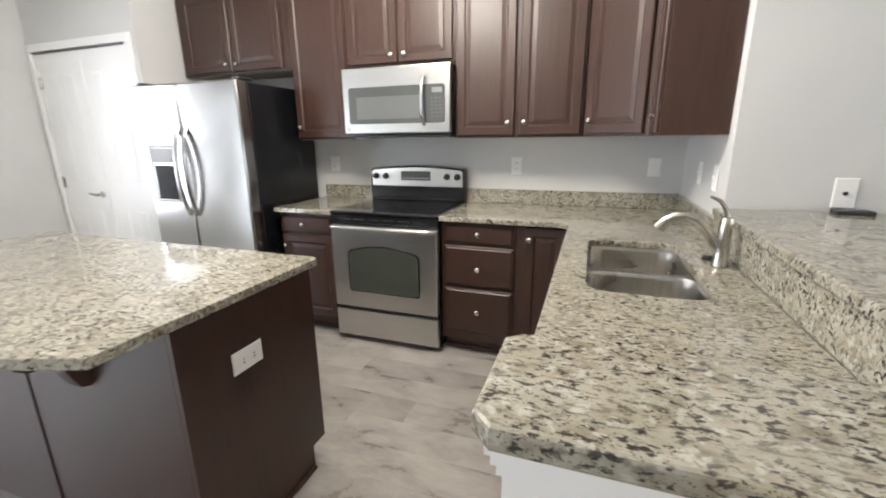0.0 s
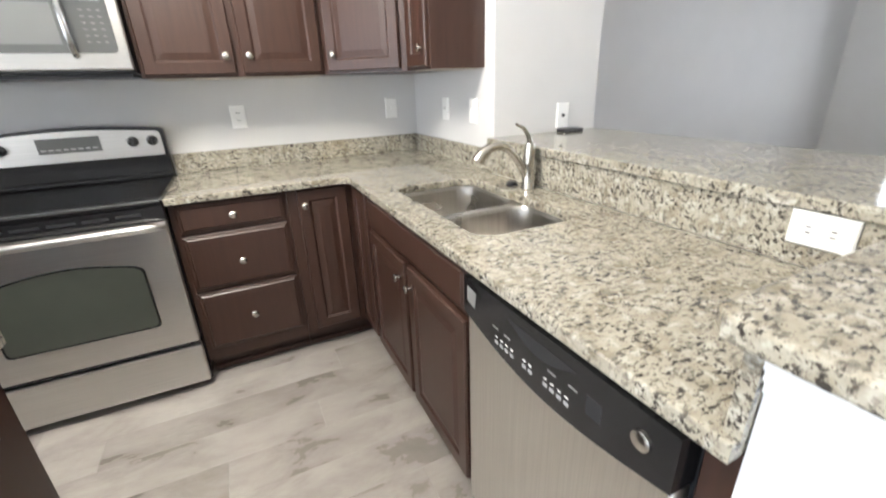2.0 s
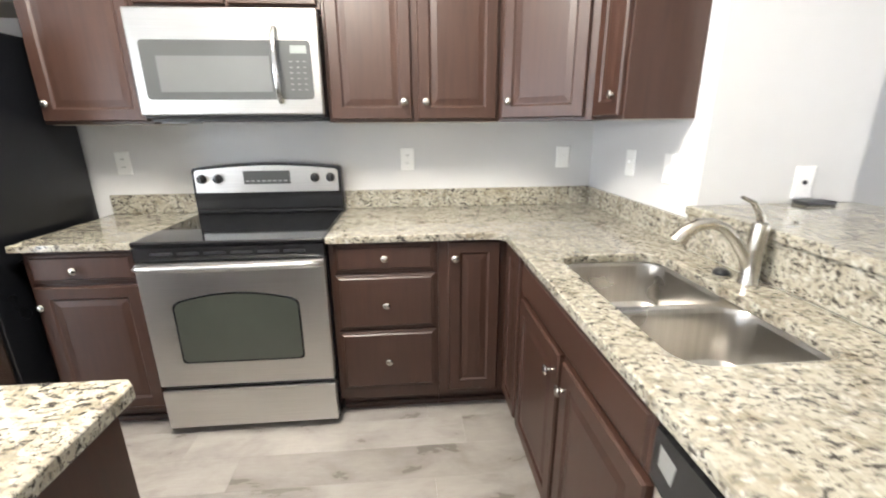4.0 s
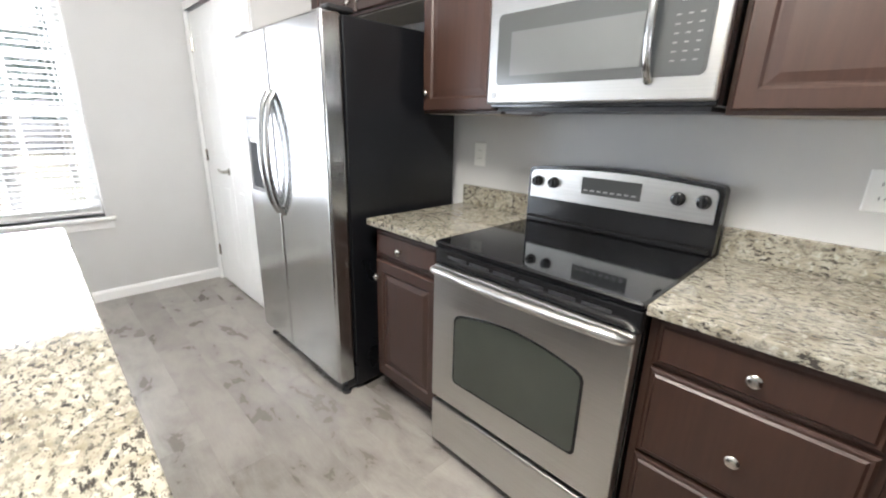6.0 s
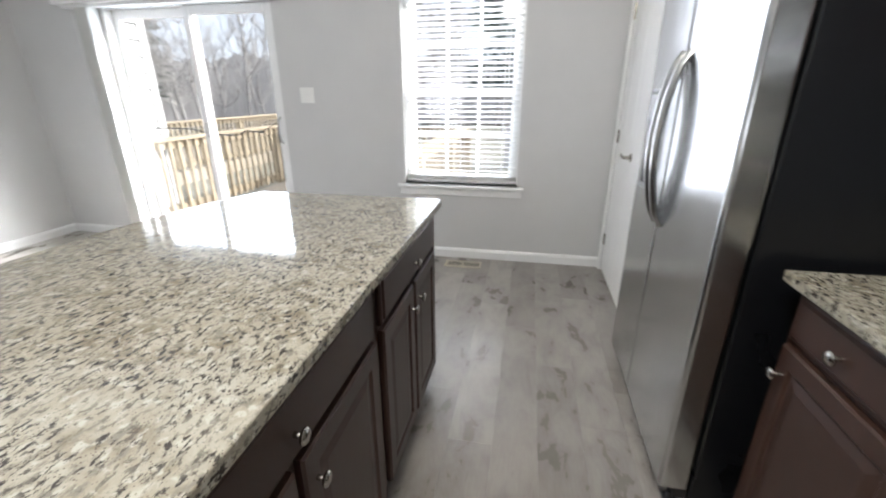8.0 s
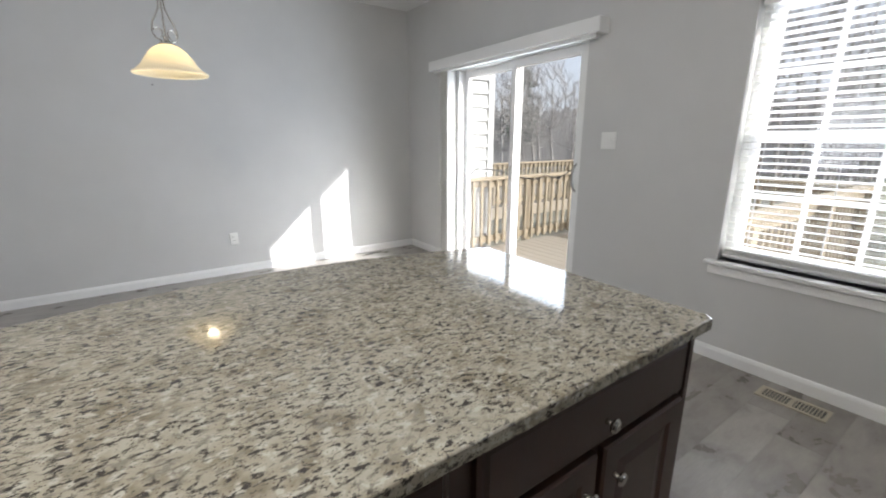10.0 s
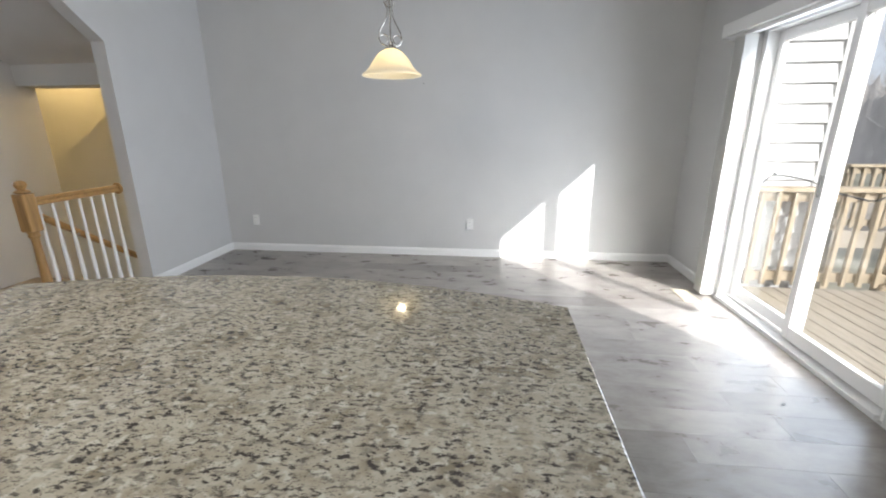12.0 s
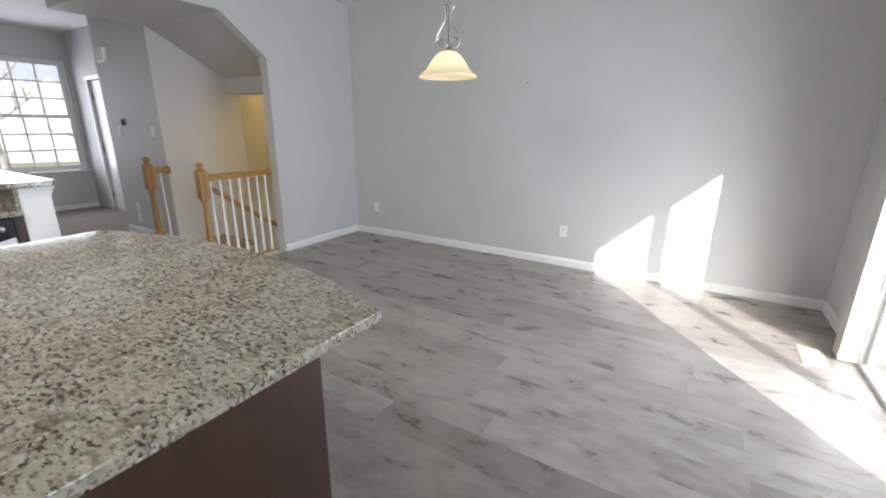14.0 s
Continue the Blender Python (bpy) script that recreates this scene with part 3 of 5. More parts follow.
for a, b in ((-1.388, -0.70), (-0.665, 0.178)):
    c = (a + b) / 2
    island_front("drawer", a + 0.01, b - 0.01, 0.715, 0.868, (c, 0.775))
    island_front("door", a + 0.01, c - 0.012, 0.13, 0.70, (c - 0.05, 0.62))
    island_front("door", c + 0.012, b - 0.01, 0.13, 0.70, (c + 0.05, 0.62))
arc = []
for i in range(15):
    u = i / 14
    arc.append((-1.428 + u * (0.235 + 1.428), -2.48 - 0.16 * (1 - (2 * u - 1) ** 2)))
ob = thing("island_top", "speckled granite island top with a bowed edge", "worktop", (0, 0, 0.884))
part("top", slab(arc + [(0.235, -1.66), (0.215, -1.64), (-1.41, -1.64), (-1.428, -1.66)], [], 0, 0.031, 0.004), GRANITE, ob)

# ---- refrigerator ----
RECESS = plain("matt_black_plastic", (0.012, 0.012, 0.013), 0.75, vary=0.1, relief=0.02)
ob = thing("refrigerator", "stainless side-by-side refrigerator with black sides", "refrigerator", (-1.36, -0.04, 0))
W = 0.455
bm = B(-W, W, -0.655, 0, 0.03, 1.735, bevel=0.004)
part("body", bm, FRIDGE_SIDE, ob)
for x0, x1, nm in ((-W, -0.062, "freezer_door"), (-0.056, W, "refrigerator_door")):
    bm = bmesh.new()
    box(bm, x0, x1, -0.755, -0.66, 0.075, 1.745, 0.014, 3)
    d = part(nm, bm, STEEL_V, ob, "stainless steel door", True)
    hx = -0.092 if x1 < 0 else -0.018
    pts = [(hx, -0.752, 0.86)] + [(hx, -0.752 - 0.062 * math.sin(math.pi * i / 12) ** 0.6, 0.86 + 0.60 * i / 12) for i in range(1, 12)] + [(hx, -0.752, 1.46)]
    part("handle", tube(bmesh.new(), pts, 0.017, 10, 0.8), STEEL_V, d, "curved steel handle", True)
    if x1 < 0:
        dp = part("dispenser", rings(bmesh.new(), x0 + 0.055, x1 - 0.10, 0.945, 1.345, [(0, -0.006), (0.012, -0.008), (0.018, 0.0)]), GREY, d, "grey water and ice dispenser")
        dp.location = (0, -0.754, 0)
        # no hollow is cut: a flat black panel gives the recess its dark
        c = part("dispenser_recess", B(x0 + 0.085, x1 - 0.125, -0.7585, -0.753, 0.965, 1.205), RECESS, d, "flat black panel in place of the dispenser recess")
        part("dispenser_panel", B(x0 + 0.08, x1 - 0.12, -0.766, -0.756, 1.225, 1.325, bevel=0.002), GREY, d)
part("kick_grille", B(-W + 0.02, W - 0.02, -0.70, -0.64, 0.025, 0.07), DARK, ob)
for x in (-W + 0.03, W - 0.03):
    part("foot", lathe(bmesh.new(), [(0.022, 0), (0.024, 0.012), (0.012, 0.016), (0.012, 0.04)], (x, -0.70, 0), "z", 12), DARK, ob)
    part("hinge_cover", B(x - 0.03, x + 0.03, -0.72, -0.60, 1.746, 1.765, bevel=0.005), DARK, ob)

# ---- range ----
ob = thing("range", "stainless steel electric range with black glass cooktop", "range", (0, 0, 0))
R = 0.379
part("body", B(-R, R, -0.625, -0.025, 0.03, 0.895), BLACK, ob, "black enamel body")
part("cooktop", B(-R - 0.001, R + 0.001, -0.665, -0.09, 0.896, 0.918, bevel=0.006), BLACK_GLASS, ob, "black glass cooktop")
d = part("oven_door", B(-R + 0.004, R - 0.004, -0.672, -0.627, 0.262, 0.828, bevel=0.006, segs=2), STEEL, ob, "stainless oven door")


def arched(w, z0, z1, rise, n=12):
    """A window outline with rounded lower corners and a bowed head."""
    q = 0.018
    low = [(-w, z0 + q), (-w + q * 0.3, z0 + q * 0.3), (-w + q, z0), (w - q, z0), (w - q * 0.3, z0 + q * 0.3), (w, z0 + q)]
    return low + [(w, z1 - q), (w - q * 0.4, z1 - q * 0.1)] + [((w - q * 1.5) * (1 - 2 * i / n), z1 + rise * math.sin(math.pi * (0.08 + 0.84 * i / n))) for i in range(n + 1)] + [(-w + q * 0.4, z1 - q * 0.1), (-w, z1 - q)]


part("window_border", prism(bmesh.new(), arched(0.258, 0.375, 0.655, 0.045), "y", -0.6745, -0.670), BLACK, d, "black window border")
part("oven_window", prism(bmesh.new(), arched(0.250, 0.383, 0.649, 0.044), "y", -0.6762, -0.6746), OVEN_GLASS, d, "dark oven window")
bm = bmesh.new()
tube(bm, [(-0.362, -0.668, 0.812), (-0.352, -0.690, 0.816)] + [(x / 10 * 0.335, -0.700 - 0.012 * (1 - (x / 10) ** 2), 0.820) for x in range(-10, 11, 2)] + [(0.352, -0.690, 0.816), (0.362, -0.668, 0.812)], [0.014, 0.017] + [0.0205] * 11 + [0.017, 0.014], 12, 0.8)
part("handle", bm, STEEL, d, "bright steel bar handle", True)
part("vent_trim", B(-R, R, -0.660, -0.627, 0.831, 0.893, bevel=0.003), BLACK, ob)
for i in range(6):
    part("vent_slot", B(-0.31 + i * 0.105, -0.225 + i * 0.105, -0.6625, -0.659, 0.862, 0.872), DARK, ob)
part("storage_drawer", B(-R + 0.004, R - 0.004, -0.670, -0.627, 0.045, 0.236, bevel=0.006, segs=2), STEEL, ob, "stainless storage drawer")
# dark strip laid into the gap to give its shade
part("drawer_shadow_gap", B(-R + 0.008, R - 0.008, -0.650, -0.627, 0.241, 0.261), DARK, ob)
for x in (-0.33, 0.33):
    part("foot", B(x - 0.02, x + 0.02, -0.60, -0.56, 0.0, 0.03), DARK, ob)


def guard(w, z0, z1, rise, n=12):
    r = 0.022
    right = [(w - r + r * math.cos(t), z1 - r + r * math.sin(t)) for t in (0.0, 0.4, 0.8, 1.2)]
    crown = [(w - r - 2 * (w - r) * i / n, z1 + rise * math.sin(math.pi * i / n)) for i in range(n + 1)]
    return [(-w, z0), (w, z0)] + right + crown + [(-x, z) for x, z in right[::-1]]


part("backguard", prism(bmesh.new(), guard(R, 0.90, 1.158, 0.022), "y", -0.085, -0.025), BLACK, ob, "black backguard")
part("backguard_ledge", B(-R + 0.01, R - 0.01, -0.105, -0.086, 0.919, 0.945, bevel=0.006), BLACK, ob)
c = part("control_panel", prism(bmesh.new(), guard(R - 0.016, 1.028, 1.145, 0.020), "y", -0.094, -0.086), STEEL, ob, "stainless control panel")
part("display", B(-0.118, 0.118, -0.0965, -0.0945, 1.070, 1.138), SMOKE, c, "smoked grey clock display")
for i in range(8):
    part("button", B(-0.108 + i * 0.0275, -0.09 + i * 0.0275, -0.0975, -0.0966, 1.083, 1.090), GREY, c)
for x in (-0.325, -0.245, 0.245, 0.325):
    k = part("knob", lathe(bmesh.new(), [(0.024, 0), (0.024, 0.006), (0.021, 0.010), (0.018, 0.026), (0.012, 0.028)], (x, -0.094, 1.10), "y", 16), BLACK, c, "black control knob", True)
    part("grip", B(x - 0.004, x + 0.004, -0.128, -0.118, 1.082, 1.118), DARK, k)

# ---- microwave ----
ob = thing("microwave", "stainless over-the-range microwave oven", "microwave", (0, 0, 1.392))
part("body", B(-0.378, 0.378, -0.385, -0.004, 0.0, 0.425, bevel=0.003), BLACK, ob)
d = part("face", B(-0.380, 0.380, -0.412, -0.386, 0.012, 0.425, bevel=0.008, segs=2), STEEL_DIM, ob, "stainless front", True)
part("window_surround", prism(bmesh.new(), [(x, z) for x, z in rounded(-0.335, 0.345, 0.075, 0.305, 0.018)], "y", -0.4150, -0.411), SMOKE, d, "dark window surround")
part("window", B(-0.275, 0.175, -0.4175, -0.4152, 0.105, 0.245), MW_GLASS, d, "grey mesh window")
part("keypad", prism(bmesh.new(), rounded(0.232, 0.338, 0.082, 0.298, 0.01), "y", -0.4170, -0.4152), SMOKE, d, "smoked keypad")
part("display", B(0.262, 0.328, -0.4185, -0.4172, 0.255, 0.285), LCD, d)
for r in range(6):
    for q in range(3):
        part("key", B(0.254 + q * 0.028, 0.266 + q * 0.028, -0.4178, -0.4171, 0.112 + r * 0.022, 0.1155 + r * 0.022), KEYMARK, d)
pts = [(0.205, -0.412, 0.065)] + [(0.205, -0.414 - 0.04 * math.sin(math.pi * i / 10) ** 0.5, 0.065 + 0.285 * i / 10) for i in range(1, 10)] + [(0.205, -0.412, 0.35)]
part("handle", tube(bmesh.new(), pts, 0.013, 10), STEEL_V, d, "curved steel handle", True)
part("badge", lathe(bmesh.new(), [(0.013, 0), (0.013, 0.002)], (-0.345, -0.412, 0.042), "y", 16), GREY, d)
part("underside_vent", B(-0.36, 0.36, -0.36, -0.05, -0.012, 0.0), DARK, ob)
part("light_cover", B(-0.34, -0.22, -0.34, -0.22, -0.02, -0.013), GREY, ob)

# ---- dishwasher ----
ob = thing("dishwasher", "stainless dishwasher with black control strip", "dishwasher", (1.757, -1.795, 0), -90)
part("tub", B(0.004, 0.592, -0.57, 0, 0.03, 0.878), DARK, ob)
d = part("door_panel", B(0.006, 0.590, -0.612, -0.571, 0.115, 0.772, bevel=0.008, segs=2), STEEL_W, ob, "stainless door", True)
strip = [(0.006, 0.874), (0.006, 0.775)] + [(0.006 + 0.584 * i / 14, 0.775 - 0.045 * math.sin(math.pi * i / 14)) for i in range(1, 14)] + [(0.590, 0.775), (0.590, 0.874)]
c = part("control_strip", prism(bmesh.new(), strip, "y", -0.622, -0.571), BLACK, ob, "black control strip")
part("latch_recess", prism(bmesh.new(), [(0.20, 0.850)] + [(0.20 + 0.2 * i / 10, 0.850 - 0.032 * math.sin(math.pi * i / 10)) for i in range(1, 10)] + [(0.40, 0.850)], "y", -0.6235, -0.6215), RECESS, c)
part("vent_badge", prism(bmesh.new(), [(0.024, 0.852), (0.024, 0.812), (0.060, 0.803), (0.066, 0.845)], "y", -0.6228, -0.6215), KEYMARK, c)
for k, (x0, n) in enumerate(((0.150, 4), (0.252, 2), (0.318, 4))):
    for i in range(n):
        x = x0 + i * 0.0195
        part("button", B(x, x + 0.013, -0.6228, -0.6215, 0.762 + 0.002 * k, 0.771 + 0.002 * k, bevel=0.001), GREY, c, "pale grey button")
        part("button_mark", B(x + 0.002, x + 0.011, -0.6226, -0.6215, 0.779 + 0.002 * k, 0.782 + 0.002 * k), PLASTIC, c)
for x, z in ((0.140, 0.800), (0.186, 0.800), (0.330, 0.806), (0.385, 0.812)):
    part("printed_mark", B(x, x + 0.022, -0.6226, -0.6215, z, z + 0.004), KEYMARK, c)
part("status_window", B(0.428, 0.462, -0.6228, -0.6215, 0.788, 0.826, bevel=0.001), RECESS, c, "dark status window")
part("dial", lathe(bmesh.new(), [(0.0165, 0), (0.0165, 0.004), (0.013, 0.006)], (0.535, -0.622, 0.825), "y", 16), NICKEL, c, "round silver badge", True)
part("kick_plate", B(0.006, 0.590, -0.56, -0.545, 0.0, 0.112), DARK, ob)

# ---- sink and faucet ----
ob = thing("sink", "undermount double-bowl stainless steel sink", "sink", (0, 0, 0.884))


def bowl(x0, x1, y0, y1):
    bm = bmesh.new()
    loops = []
    for inset, z, rr in ((0.0, -0.001, 0.07), (0.002, -0.004, 0.068), (0.006, -0.015, 0.066), (0.012, -0.15, 0.06), (0.035, -0.175, 0.045), (0.10, -0.180, 0.02)):
        loops.append([bm.verts.new((x, y, z)) for x, y in rounded(x0 + inset, x1 - inset, y0 + inset, y1 - inset, rr)])
    for p, q in zip(loops, loops[1:]):
        for i in range(len(p)):
            bm.faces.new((p[i], p[(i + 1) % len(p)], q[(i + 1) % len(p)], q[i]))
    bm.faces.new(loops[-1])
    bmesh.ops.recalc_face_normals(bm, faces=bm.faces)
    bmesh.ops.reverse_faces(bm, faces=bm.faces)
    return bm


for y0, y1 in ((-1.362, -0.99), (-1.71, -1.388)):
    b = part("bowl", bowl(1.235, 1.61, y0, y1), BASIN, ob, "", True)
    part("drain", lathe(bmesh.new(), [(0.042, 0), (0.042, 0.004), (0.034, 0.005), (0.03, 0.001)], (1.42, (y0 + y1) / 2, -0.180), "z", 18), NICKEL, b, "round drain", True)
holes = [rounded(1.235, 1.61, y0, y1, 0.07) for y0, y1 in ((-1.362, -0.99), (-1.71, -1.388))]
part("flange", slab(rounded(1.205, 1.64, -1.74, -0.96, 0.08), holes, -0.006, -0.001, 0.0), BASIN, ob, "flat steel rim between the bowls")
ob = thing("faucet", "satin nickel pull-out kitchen faucet with lever", "faucet", (1.69, -1.31, 0.9155))
part("base", lathe(bmesh.new(), [(0.027, 0), (0.027, 0.004), (0.0245, 0.008), (0.023, 0.06), (0.020, 0.118), (0.0212, 0.12)], (0, 0, 0), "z", 18), NICKEL, ob, "", True)
part("body", tube(bmesh.new(), [(0, 0, 0.10), (0.003, 0, 0.15), (0.004, 0, 0.175), (0.004, 0, 0.18)], [0.021, 0.023, 0.02, 0.012], 16), NICKEL, ob, "", True)
pts = [(-0.005, 0.0, 0.045), (-0.025, 0.005, 0.085), (-0.055, 0.012, 0.13), (-0.085, 0.018, 0.16), (-0.12, 0.025, 0.173), (-0.152, 0.032, 0.168), (-0.182, 0.038, 0.148), (-0.203, 0.042, 0.120)]
part("spout", tube(bmesh.new(), pts, [0.017, 0.016, 0.015, 0.015, 0.016, 0.018, 0.021, 0.025], 14), NICKEL, ob, "", True)
part("joint_ring", lathe(bmesh.new(), [(0.0185, 0), (0.0185, 0.004)], (0.003, 0, 0.121), "z", 16), DARK, ob, "dark seam ring", True)
part("lever", tube(bmesh.new(), [(0.004, 0, 0.175), (-0.005, 0.002, 0.205), (-0.025, 0.006, 0.232), (-0.055, 0.012, 0.246)], [0.013, 0.012, 0.010, 0.007], 12, 0.7), NICKEL, ob, "", True)
ob = thing("hole_cover", "black deck hole cover beside the faucet", "hole cover", (1.675, -1.225, 0.9155))
part("cap", lathe(bmesh.new(), [(0.024, 0), (0.024, 0.006), (0.016, 0.016), (0.006, 0.018)], (0, 0, 0), "z", 16), DARK, ob, "", True)


# ---- pantry doors ----
def casing(name, along, p, side, a0, a1, z1, w=0.058, left=None, right=None):
    bm = bmesh.new()
    lo, hi = (p, p + side * 0.016) if side > 0 else (p + side * 0.016, p)

    def bar(u0, u1, z0, zz):
        for inset, extra in ((0.0, 0.0), (0.012, 0.005)):
            l2, h2 = (lo, hi + extra) if side > 0 else (lo - extra, hi)
            e = inset
            box(bm, *((u0 + e, u1 - e, l2, h2) if along == "x" else (l2, h2, u0 + e, u1 - e)), z0, zz - e)

    bar(a0 - (w if left is None else left), a0, 0, z1)
    bar(a1, a1 + (w if right is None else right), 0, z1)
    bar(a0 - (w if left is None else left), a1 + (w if right is None else right), z1, z1 + w)
    return setting(name, bm, WHITE, "white painted door casing", "casing")


casing("casing_pantry", "x", -0.67, -1, PDOOR[0], PDOOR[1], PDOOR[3], left=0.045)
mid = (PDOOR[0] + PDOOR[1]) / 2
for i, (x0, x1) in enumerate(((PDOOR[0] + 0.004, mid - 0.002), (mid + 0.002, PDOOR[1] - 0.004))):
    ob = tagged(thing("door_pantry", "white four-panel pantry door leaf, closed", "door", ((x0 + x1) / 2, -0.632, 0.012)), kind="structure")
    w = (x1 - x0) / 2
    part("leaf", B(-w, w, -0.034, 0, 0, 2.035, bevel=0.002), WHITE, ob)
    for a, b in ((-w + 0.085, -0.035), (0.035, w - 0.085)):
        for z0, z1 in ((0.20, 0.84), (1.03, 1.90)):
            bm = rings(bmesh.new(), a, b, z0, z1, [(0.0, -0.0005), (0.008, 0.006), (0.018, 0.006), (0.034, -0.003)])
            bmesh.ops.translate(bm, vec=(0, -0.0342, 0), verts=bm.verts)
            part("panel", bm, WHITE, ob)
    hx = -w + 0.002 if i == 0 else w - 0.002
    for z in (0.25, 1.03, 1.82):
        part("hinge", lathe(bmesh.new(), [(0.006, -0.045), (0.006, 0.045)], (hx, -0.040, z), "z", 10), NICKEL, ob, "nickel hinge")
        part("hinge_plate", B(*((hx, hx + 0.022) if i == 0 else (hx - 0.022, hx)), -0.0365, -0.0343, z - 0.044, z + 0.044), NICKEL, ob)
    if i == 0:
        lv = part("rose", lathe(bmesh.new(), [(0.027, 0), (0.027, 0.005), (0.012, 0.010), (0.011, 0.045)], (w - 0.06, -0.034, 0.94), "y", 16), NICKEL, ob, "nickel lever rose", True)
        part("lever", tube(bmesh.new(), [(w - 0.055, -0.078, 0.94), (w - 0.09, -0.080, 0.941), (w - 0.13, -0.078, 0.945), (w - 0.165, -0.074, 0.952)], [0.010, 0.009, 0.008, 0.006], 10), NICKEL, lv, "curved nickel lever", True)


# ---- window with blind ----
def sash_window(name, x, y0, y1, z0, z1, inward, cols, rows, label):
    """A double-hung window in a wall along y; inward is +1 when the room lies towards +x."""
    ob = tagged(thing(name, label, "window", (x, (y0 + y1) / 2, z0)), kind="structure")
    w, h = (y1 - y0) / 2, z1 - z0
    bm = bmesh.new()
    for a, b, c, d in ((-w, -w + 0.035, 0, h), (w - 0.035, w, 0, h), (-w + 0.035, w - 0.035, 0, 0.035), (-w + 0.035, w - 0.035, h - 0.035, h)):
        box(bm, -0.045, 0.045, a, b, c, d)
    part("window_frame", bm, WHITE, ob)
    for k, (lo, hi, off) in enumerate(((0.035, h / 2 + 0.018, 0.018 * inward), (h / 2 - 0.018, h - 0.035, -0.018 * inward))):
        bm = bmesh.new()
        a, b = -w + 0.036, w - 0.036
        for q in ((a, a + 0.04, lo, hi), (b - 0.04, b, lo, hi), (a + 0.04, b - 0.04, lo, lo + 0.042), (a + 0.04, b - 0.04, hi - 0.042, hi)):
            box(bm, off - 0.016, off + 0.016, *q)
        s = part("sash", bm, WHITE, ob)
        for i in range(1, cols):
            y = a + 0.04 + (b - a - 0.08) * i / cols
            part("muntin", B(off - 0.008, off + 0.008, y - 0.011, y + 0.011, lo + 0.042, hi - 0.042), WHITE, s)
        for i in range(1, rows):
            z = lo + 0.042 + (hi - lo - 0.084) * i / rows
            part("muntin", B(off - 0.0075, off + 0.0075, a + 0.04, b - 0.04, z - 0.011, z + 0.011), WHITE, s)
        g = part("pane", B(off - 0.002, off + 0.002, a + 0.03, b - 0.03, lo + 0.03, hi - 0.03), GLASS, s)
        g.visible_shadow = False
    return ob


win = sash_window("window_1", WX - 0.13, WIN[0], WIN[1], WIN[2], WIN[3], 1, 3, 2, "white double-hung window with grid panes")
bm = B(WX - 0.085, WX + 0.05, WIN[0] - 0.055, WIN[1] + 0.055, WIN[2] - 0.024, WIN[2], bevel=0.005, segs=2)
box(bm, WX, WX + 0.016, WIN[0] - 0.04, WIN[1] + 0.04, WIN[2] - 0.085, WIN[2] - 0.024)
setting("window_sill_1", bm, WHITE, "white window stool and apron", "window sill")
bl = thing("venetian_blind", "white horizontal slat blind, lowered, slats open", "blind", (WX - 0.045, (WIN[0] + WIN[1]) / 2, WIN[2]))
hw = (WIN[1] - WIN[0]) / 2 - 0.012
part("headrail", B(-0.028, 0.028, -hw, hw, 1.375, 1.438, bevel=0.003), WHITE, bl)
part("bottom_rail", B(-0.025, 0.025, -hw, hw, 0.022, 0.04, bevel=0.004), WHITE, bl)
VANE, n_, l_, b_ = material("blind_vinyl", 0.35, 0.0, (0.84, 0.84, 0.82))
tl_, mx_ = n_.new("ShaderNodeBsdfTranslucent"), n_.new("ShaderNodeMixShader")
tl_.inputs["Color"].default_value, mx_.inputs[0].default_value = (0.85, 0.85, 0.82, 1), 0.22
l_.new(b_.outputs[0], mx_.inputs[1]), l_.new(tl_.outputs[0], mx_.inputs[2])
l_.new(mx_.outputs[0], n_["Material Output"].inputs["Surface"])
me = None
for i in range(34):
    z = 0.075 + i * 0.0385
    if me is None:
        bm = bmesh.new()
        prof = [(-0.024, -0.0045), (-0.012, 0.0), (0.0, 0.0015), (0.012, 0.0005), (0.024, -0.003)]
        prism(bm, prof + [(x, zz - 0.0025) for x, zz in prof[::-1]], "y", -hw + 0.004, hw - 0.004)
        s = part("slat", bm, VANE, bl)
        me = s.data
    else:
        s = new("slat", me)
        s.parent = bl
    s.location, s.rotation_euler = (0, 0, z), (0, radians(-7), 0)
for i in range(4):
    s = new("slat", me)
    s.parent, s.location = bl, (0, 0, 0.045 + i * 0.006)
for y in (-hw + 0.12, 0.0, hw - 0.12):
    part("ladder_cord", B(0.0255, 0.027, y - 0.002, y + 0.002, 0.03, 1.38), WHITE, bl)
part("tilt_wand", tube(bmesh.new(), [(0.034, hw - 0.09, 1.38), (0.036, hw - 0.09, 0.75)], 0.0035, 6), PLASTIC, bl)

# ---- sliding door ----
sl = tagged(thing("door_sliding", "white framed sliding glass patio door", "sliding door", (WX - 0.10, 0, 0)), kind="structure")
Y0, Y1, ZT = SLIDE[0], SLIDE[1], SLIDE[3]
bm = bmesh.new()
box(bm, -0.07, 0.07, Y0, Y0 + 0.045, 0, ZT)
box(bm, -0.07, 0.07, Y1 - 0.045, Y1, 0, ZT)
box(bm, -0.07, 0.07, Y0 + 0.045, Y1 - 0.045, ZT - 0.045, ZT)
box(bm, -0.07, 0.10, Y0 + 0.045, Y1 - 0.045, -0.005, 0.028)
box(bm, 0.012, 0.02, Y0 + 0.045, Y1 - 0.045, 0.028, 0.045)
part("frame", bm, WHITE, sl)
ym = (Y0 + Y1) / 2
